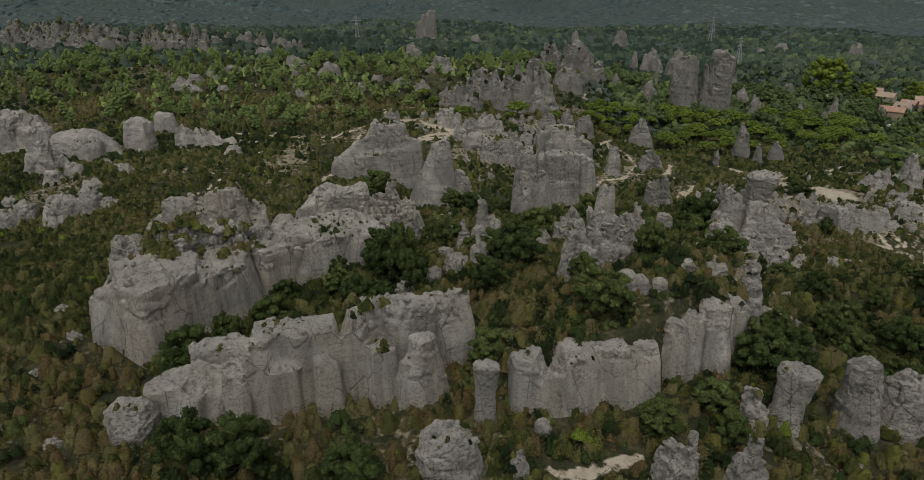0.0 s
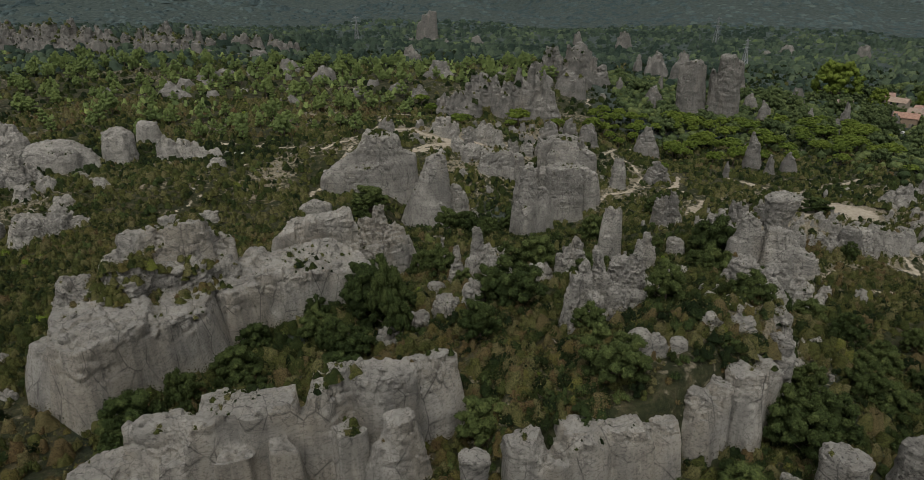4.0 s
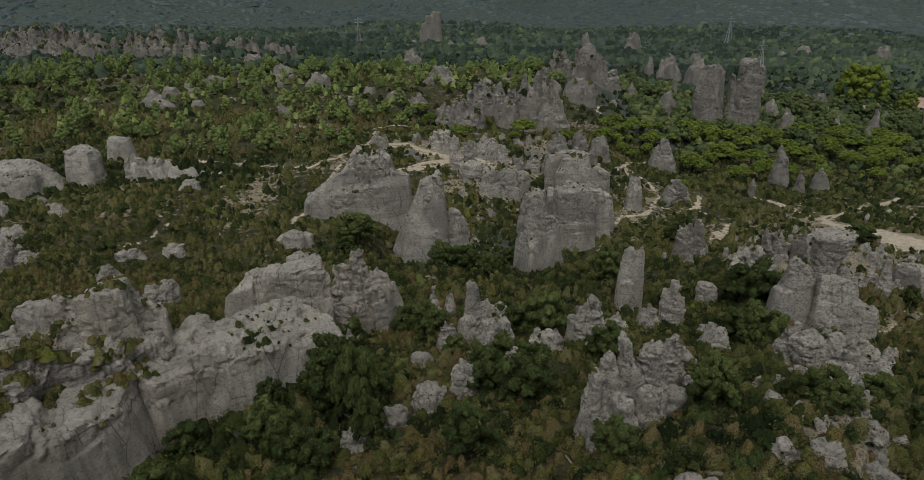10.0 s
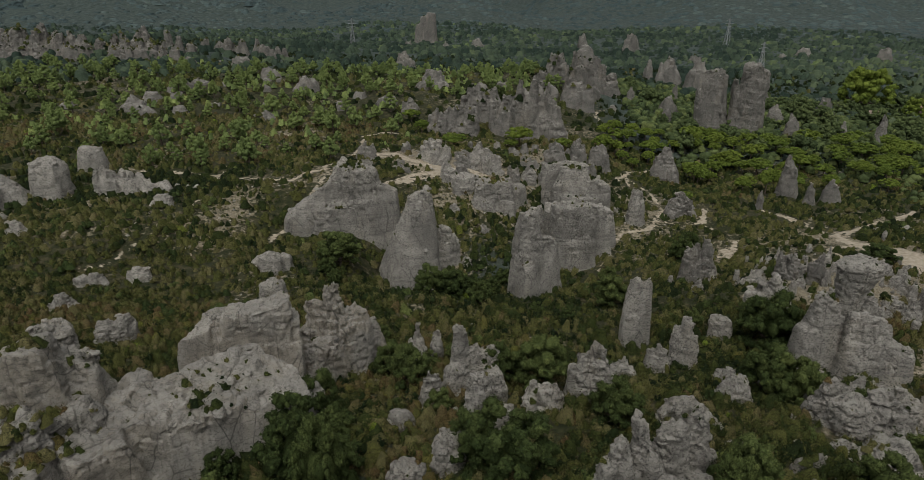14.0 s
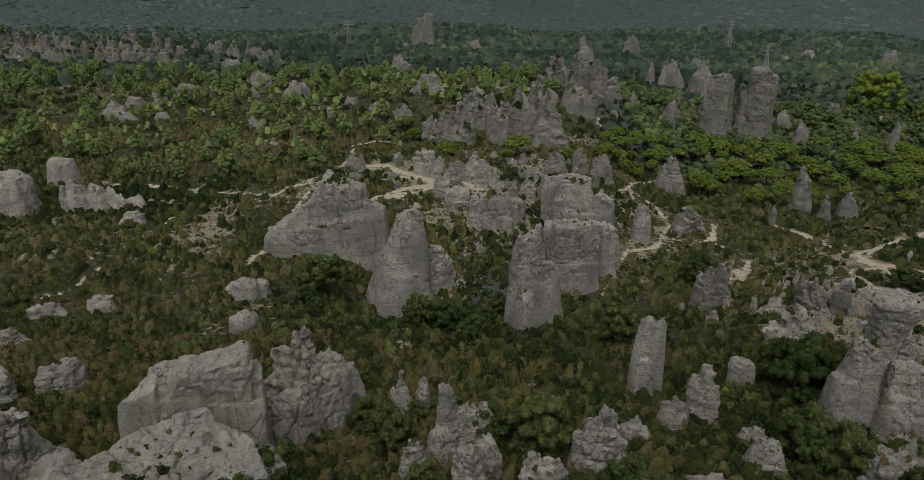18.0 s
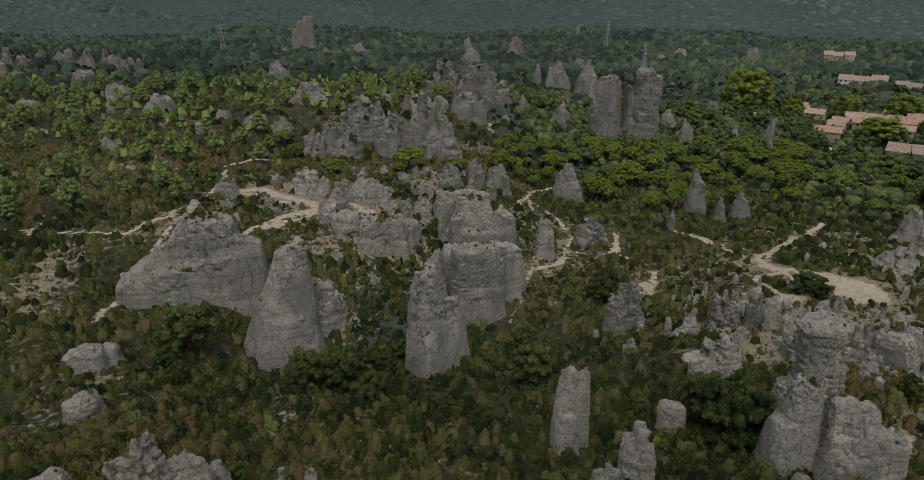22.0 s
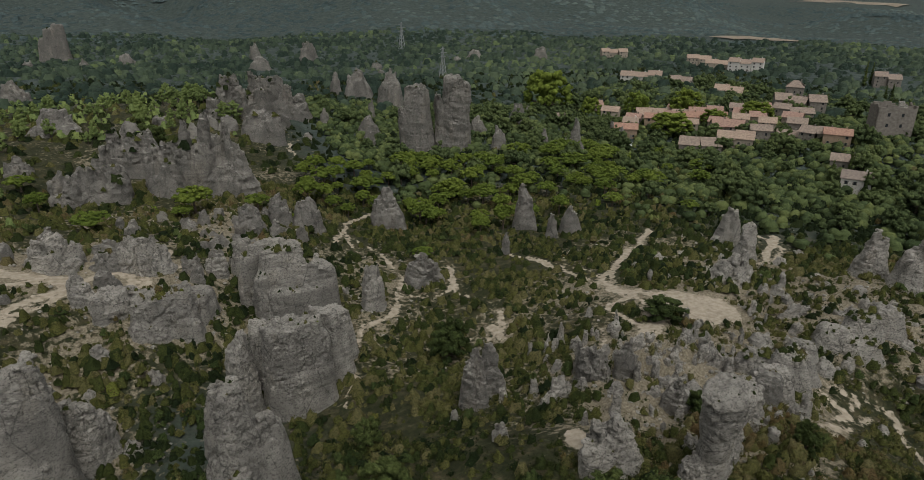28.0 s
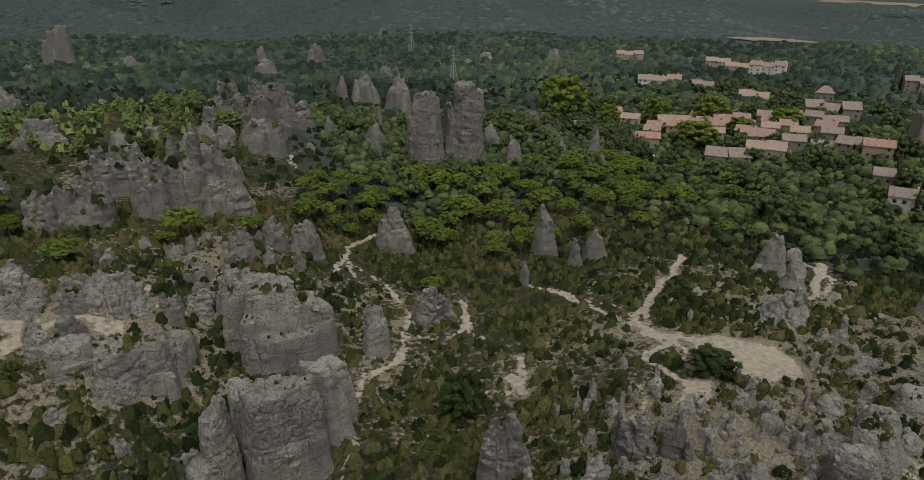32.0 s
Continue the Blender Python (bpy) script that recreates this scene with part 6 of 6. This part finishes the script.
def box(x0, y0, z0, x1, y1, z1):
    v = np.array([(x, y, z) for z in (z0, z1) for x, y in ((x0, y0), (x1, y0), (x1, y1), (x0, y1))], float)
    return v, np.array([(0, 3, 2, 1), (4, 5, 6, 7), (0, 1, 5, 4), (1, 2, 6, 5), (2, 3, 7, 6), (3, 0, 4, 7)])


def house(x, y, w, d, h, turn, tone, name="house", pitch=0.3, hip=False):
    z = float(land(x, y)) - 1.0
    h = h + 1.0
    ob = tagged(new(name), f"{COLOURS[tone]} village house with a shallow clay-tiled roof", "house", group="village houses")
    ob.matrix_basis = pose(x, y, z, 0, 0, turn + rng.uniform(-16, 16))
    peak = h + d * pitch
    FOOTPRINTS.append((np.array([(x, y), (x + 0.1, y)]), max(w, d) * 0.55))
    v = [(-w / 2, -d / 2, 0), (w / 2, -d / 2, 0), (w / 2, d / 2, 0), (-w / 2, d / 2, 0), (-w / 2, -d / 2, h), (w / 2, -d / 2, h), (w / 2, d / 2, h), (-w / 2, d / 2, h), (-w / 2, 0, peak), (w / 2, 0, peak)]
    quads = [(0, 1, 5, 4), (2, 3, 7, 6), (1, 2, 6, 5), (3, 0, 4, 7), (4, 8, 8, 7), (5, 6, 9, 9)]
    me = bpy.data.meshes.new("wall")
    me.from_pydata(v, [], [tuple(dict.fromkeys(q)) for q in quads])
    me.materials.append(WALLS[tone])
    wall = new("wall", me)
    wall.parent = ob
    e, th = 0.45, 0.22
    run = 0.0 if not hip else d * 0.4
    for s, side in ((-1, "front"), (1, "back")):
        low = h - e * pitch * 2
        q = [(-w / 2 - e, s * (d / 2 + e), low), (w / 2 + e, s * (d / 2 + e), low), (w / 2 + e - run, 0, peak + 0.05), (-w / 2 - e + run, 0, peak + 0.05)]
        q = q + [(a, b, c + th) for a, b, c in q]
        f = [(0, 1, 2, 3), (7, 6, 5, 4), (0, 4, 5, 1), (1, 5, 6, 2), (2, 6, 7, 3), (3, 7, 4, 0)]
        part("roof", np.array(q), np.array(f), TILES[tone], ob)
    # windows on the two long walls, a door on one
    for s in (-1, 1):
        for storey in range(max(1, int(h / 2.9))):
            for i in range(max(2, int(w / 3.2))):
                wx = -w / 2 + (i + 0.5) * w / max(2, int(w / 3.2)) + rng.uniform(-0.3, 0.3)
                wz = 1.9 + storey * 2.8
                if wz + 1.3 > h or rng.random() < 0.2:
                    continue
                yy = s * d / 2
                win = part("window", *box(wx - 0.45, yy - 0.06, wz, wx + 0.45, yy + 0.06, wz + 1.25), GLASS_DARK, ob)
                for q in (-0.72, 0.48):
                    part("shutter", *box(wx + q, yy - 0.09, wz, wx + q + 0.24, yy + 0.09, wz + 1.25), SHUTTER, win)
    part("door", *box(w * 0.2, -d / 2 - 0.07, 1.0, w * 0.2 + 1.0, -d / 2 + 0.07, 3.1), SHUTTER, ob)
    part("chimney", *box(w * 0.25, -0.3, peak - 0.6, w * 0.25 + 0.6, 0.3, peak + 1.0), WALLS[tone], ob)
    return ob


def tower_house(x, y, w, d, h, turn, tone):
    return tagged(house(x, y, w, w, h, turn, tone, "church_tower", 0.32, True), "square grey stone church tower with a low tiled roof", "church tower")


house(263.2, 407.4, 9.7, 7.0, 8.0, -40, "c")
house(248.8, 376.6, 11.9, 7.4, 5.2, -42, "o")
house(281.7, 399.7, 9.5, 10.0, 4.6, -44, "c")
house(288.8, 392.9, 9.5, 10.0, 3.8, -44, "c")
house(300.7, 393.8, 9.1, 10.0, 3.3, -46, "p")
house(307.2, 387.0, 9.1, 10.0, 2.7, -46, "p")
house(310.4, 382.7, 6.3, 7.7, 3.3, -48, "g")
house(314.7, 377.9, 6.3, 7.7, 2.7, -48, "g")
house(294.4, 369.3, 9.0, 10.0, 3.7, -48, "o")
house(300.6, 362.4, 9.0, 10.0, 3.1, -48, "o")
house(282.3, 344.3, 7.6, 9.4, 6.4, -50, "p")
house(287.4, 338.3, 7.6, 9.4, 5.2, -50, "p")
house(272.4, 330.1, 8.2, 10.0, 4.8, -51, "c")
house(277.7, 323.6, 8.2, 10.0, 3.9, -51, "c")
house(256.8, 338.3, 9.2, 10.0, 4.2, -48, "g")
house(263.1, 331.3, 9.2, 10.0, 3.5, -48, "g")
house(284.8, 321.2, 9.4, 7.0, 6.1, -53, "g")
house(313.3, 358.3, 7.3, 7.0, 3.8, -51, "p")
house(308.5, 343.5, 7.9, 7.0, 4.5, -52, "p")
tower_house(385.3, 380.9, 10.1, 7.0, 10.2, -54, "g")
house(343.5, 356.8, 8.4, 10.0, 7.9, -55, "g")
house(348.4, 349.7, 8.4, 10.0, 6.5, -55, "g")
house(353.4, 342.7, 8.4, 10.0, 7.9, -55, "g")
house(333.0, 336.1, 11.5, 7.1, 4.3, -55, "g")
house(305.0, 317.1, 8.7, 7.0, 5.3, -55, "g")
house(291.3, 300.2, 6.6, 8.1, 5.2, -57, "g")
house(295.0, 294.5, 6.6, 8.1, 4.3, -57, "g")
house(292.1, 287.0, 11.0, 7.0, 5.4, -58, "o")
house(290.4, 309.9, 10.2, 7.0, 3.0, -55, "g")
house(542.8, 424.6, 8.9, 10.0, 8.4, -60, "g")
house(547.4, 416.6, 8.9, 10.0, 6.9, -60, "g")
house(377.8, 528.6, 10.4, 10.0, 5.5, -42, "w")
house(385.7, 521.4, 10.4, 10.0, 4.5, -42, "w")
house(393.6, 514.2, 10.4, 10.0, 5.5, -42, "w")
house(527.9, 606.8, 11.0, 10.0, 6.2, -47, "c")
house(535.7, 598.6, 11.0, 10.0, 5.1, -47, "c")
house(509.2, 564.7, 11.1, 10.0, 5.8, -48, "c")
house(516.8, 556.2, 11.1, 10.0, 4.7, -48, "c")
house(512.1, 540.1, 9.5, 10.0, 8.6, -50, "w")
house(518.4, 532.6, 9.5, 10.0, 7.1, -50, "w")
house(524.6, 525.1, 9.5, 10.0, 8.6, -50, "w")
house(362.7, 417.6, 8.4, 10.0, 4.1, -49, "c")
house(368.3, 411.0, 8.4, 10.0, 3.3, -49, "c")
house(375.1, 473.3, 8.0, 9.9, 3.7, -46, "g")
house(380.9, 467.4, 8.0, 9.9, 3.0, -46, "g")
house(503.0, 714.7, 9.3, 10.0, 5.7, -40, "c")
house(510.4, 708.6, 9.3, 10.0, 4.7, -40, "c")
house(517.7, 702.4, 9.3, 10.0, 5.7, -40, "c")
house(269.1, 266.9, 9.8, 7.0, 3.7, -59, "g")
house(246.1, 246.4, 9.8, 7.0, 6.0, -60, "r")
house(232.4, 410.6, 7.9, 7.0, 5.5, -36, "g")
house(268.9, 429.5, 8.2, 7.0, 6.7, -39, "p")


for hx, hy, hw, hd, hh, tone in ((270, 395, 8, 7, 5, "p"), (276, 386, 9, 7, 5.5, "o"), (284, 380, 8, 7, 6, "p"), (292, 382, 8, 7, 5, "c"), (299, 376, 9, 7, 5.5, "p"), (288, 370, 8, 7, 6, "o"),
                                 (306, 370, 8, 7, 5, "p"), (280, 362, 8, 6.5, 5.5, "c"), (290, 352, 9, 7, 5, "p"), (298, 345, 8, 7, 5.5, "c"), (318, 365, 8, 7, 5, "g"), (322, 352, 8, 7, 6, "p"),
                                 (300, 330, 8, 7, 5, "c"), (316, 328, 9, 7, 5, "p"), (328, 344, 8, 7, 6, "g"), (275, 372, 7, 6, 5, "w"), (262, 388, 8, 7, 5, "w")):
    house(hx, hy, hw, hd, hh, -48, tone)


def ruin(x, y, w, d, h, turn):
    """A roofless stone building: four walls with broken tops, and dark blocks in place of window holes."""
    ob = tagged(new("ruined_tower"), "roofless grey stone ruin with a broken top", "ruin")
    ob.matrix_basis = pose(x, y, float(land(x, y)) - 1, 0, 0, turn)
    for i, (ax, ay, bx, by) in enumerate(((-w, -d, w, -d), (w, -d, w, d), (w, d, -w, d), (-w, d, -w, -d))):
        length = math.hypot(bx - ax, by - ay)
        n = max(3, int(length / 1.6))
        for k in range(n):
            q0, q1 = k / n, (k + 1) / n
            x0, y0, x1, y1 = ax + (bx - ax) * q0, ay + (by - ay) * q0, ax + (bx - ax) * q1, ay + (by - ay) * q1
            top = h * (0.86 + 0.14 * rng.random())
            part("wall_piece", *box(min(x0, x1) - 0.35, min(y0, y1) - 0.35, 0, max(x0, x1) + 0.35 - 0.7 * (ax != bx), max(y0, y1) + 0.35 - 0.7 * (ay != by), top), WALLS["g"], ob)
    for wx in (-w * 0.4, w * 0.35):
        for wz in (h * 0.4, h * 0.68):
            part("window", *box(wx - 0.5, -d - 0.42, wz, wx + 0.5, -d + 0.2, wz + 1.5), GLASS_DARK, ob)


ruin(322, 283, 7.5, 5, 17, -40)

# ---------- cars at the edge of the village ----------
RUBBER = plain("tyre_rubber", (0.03, 0.03, 0.03), 0.8)


def car(x, y, turn, colour):
    paint = plain("car_paint", colour, 0.35, 1.0, 0.05)
    ob = tagged(new("car"), f"small parked {'white' if colour[0] > 0.5 else 'dark'} car", "car", group="parked cars")
    ob.matrix_basis = pose(x, y, float(ground_z(np.array([x]), np.array([y]))[0]) + 0.02, 0, 0, turn)
    prof = [(-2.1, 0.35), (-2.15, 0.75), (-1.9, 0.95), (-1.3, 1.0), (-0.8, 1.45), (0.9, 1.45), (1.6, 1.0), (2.05, 0.85), (2.1, 0.35)]
    n = len(prof)
    v = np.array([(px, s * (0.85 - 0.12 * (pz > 1.2)), pz) for s in (-1, 1) for px, pz in prof])
    f = np.array([(i, (i + 1) % n, n + (i + 1) % n, n + i) for i in range(n)])
    body = part("body", v, f, paint, ob)
    for s in (0, 1):
        me = bpy.data.meshes.new("side")
        me.from_pydata([tuple(q) for q in v[s * n:(s + 1) * n]], [], [tuple(range(n))])
        me.materials.append(paint)
        side = new("side", me)
        side.parent = ob
    part("windscreen", *box(0.95, -0.66, 1.02, 1.5, 0.66, 1.36), GLASS_DARK, ob)
    part("side_window", *box(-0.8, -0.88, 1.02, 0.85, 0.88, 1.36), GLASS_DARK, ob)
    for wx in (-1.3, 1.3):
        for wy in (-0.8, 0.8):
            tv, tf = tube([(wx, wy - 0.1, 0.32), (wx, wy + 0.1, 0.32)], [0.32, 0.32], 10)
            part("wheel", tv, tf, RUBBER, ob)


car(228, 370, 20, (0.75, 0.75, 0.75))
car(231, 367, 24, (0.06, 0.06, 0.07))
car(225, 373, 15, (0.08, 0.08, 0.1))
car(237, 359, 110, (0.75, 0.75, 0.74))
car(240, 356, 105, (0.07, 0.07, 0.08))
car(242, 361, 100, (0.7, 0.7, 0.7))
car(234, 362, 115, (0.1, 0.1, 0.11))

# ---------- power pylons ----------
STEEL = plain("galvanised_steel", (0.3, 0.31, 0.32), 0.5, 1.0, 0.15, 0.6)


def pylon(x, y, h):
    ob = tagged(new("power_pylon"), "grey lattice steel power pylon standing in the woods", "pylon", group="power pylons")
    ob.matrix_basis = pose(x, y, float(land(x, y)) - 1, 0, 0, 20)
    half = h * 0.09
    for sx in (-1, 1):
        for sy in (-1, 1):
            part("leg", *tube([(sx * half, sy * half, 0), (sx * half * 0.35, sy * half * 0.35, h * 0.6), (sx * 0.3, sy * 0.3, h)], [0.35, 0.3, 0.25], 4), STEEL, ob)
    for k in range(6):
        q = 1 - k / 7.5
        for s in (-1, 1):
            part("brace", *tube([(-half * q, s * half * q, h * k / 8), (half * q, s * half * q, h * (k + 1) / 8)], [0.18, 0.18], 4), STEEL, ob)
    for k, reach in ((0.68, 0.16), (0.8, 0.2), (0.92, 0.13)):
        part("arm", *tube([(-h * reach, 0, h * k), (0, 0, h * k + 0.8), (h * reach, 0, h * k)], [0.15, 0.35, 0.15], 4), STEEL, ob)


pylon(-141, 907, 34)
pylon(255, 620, 26)
pylon(330, 900, 34)

# ---------- fields beyond the woods ----------
STUBBLE = plain("dry_stubble", (0.27, 0.228, 0.172), 0.95, 0.05, 0.2)
def field(ax, ay, bx, by, deep, name="field"):
    u, v = np.meshgrid(np.linspace(0, 1, 24), np.linspace(0, 1, 10))
    u, v = u.ravel(), v.ravel()
    ox, oy = ay - by, bx - ax
    n = math.hypot(ox, oy)
    wob = 0.12 * np.sin(u * 9 + ax) + 0.05 * np.sin(u * 23)
    x, y = ax + (bx - ax) * u + ox / n * deep * (v + wob), ay + (by - ay) * u + oy / n * deep * (v + wob)
    me = mesh_of(name, np.stack([x, y, ground_z(x, y) + 1.2], -1), sheet(24, 10), STUBBLE)
    tagged(new(name, me), "tan stubble field beyond the woods", "field", kind="structure")


field(830, 815, 1060, 800, 60)
field(2180, 1800, 2300, 1480, 200)

# ---------- dead wood and a marker post ----------
def log(x, y, length, turn, r):
    pts = [(i * length / 4 - length / 2, 0.12 * math.sin(i * 1.7), 0.1 * math.sin(i * 2.3)) for i in range(5)]
    ob = tagged(new("fallen_log", mesh_of("fallen_log", *tube(pts, [r, r * 0.95, r * 0.8, r * 0.65, r * 0.4]), DEADWOOD)), "bleached fallen log lying in the scrub", "log", group="fallen logs")
    ob.matrix_basis = pose(x, y, float(ground_z(np.array([x]), np.array([y]))[0]) + 0.35, 0, rng.uniform(-8, 8), turn)


log(6.7, 85.5, 4.5, -35, 0.16)
log(9.5, 88.5, 3.2, 20, 0.12)
log(5, 91, 3.5, 70, 0.13)
log(14, 88, 3.8, -60, 0.12)
log(12, 84, 2.6, 10, 0.1)

# ---------- woods and groves ----------
grove(PARASOLS, 90, (60, 210), (285, 350), lambda x, y: bulge(x, y, 120, 322, 34) + bulge(x, y, 85, 330, 22) + 0.5 * bulge(x, y, 190, 330, 30), (0.7, 1.05), "umbrella pine grove", 4.8)
grove(PINES, 270, (-260, 250), (60, 470), lambda x, y: (0.6 + 0.4 * smooth(280, 330, y)) * (1 - smooth(-40, -10, x) * (1 - smooth(350, 370, y))), (0.65, 1.4), "young pine wood", 3.4)
grove(OAKS, 230, (100, 180), (400, 460), woods, (0.8, 1.5), "oak wood in the valley", 5.0)
grove(NEAR_OAKS, 84, (-60, 40), (110, 190), lambda x, y: np.clip(woods(x, y) + 0.02, 0, 1), (0.35, 0.75), "bushes between the rocks", 2.6)
grove(OAKS, 36, (235, 375), (255, 450), lambda x, y: 1 + 0 * x, (0.7, 1.1), "trees among the houses", 6.0)
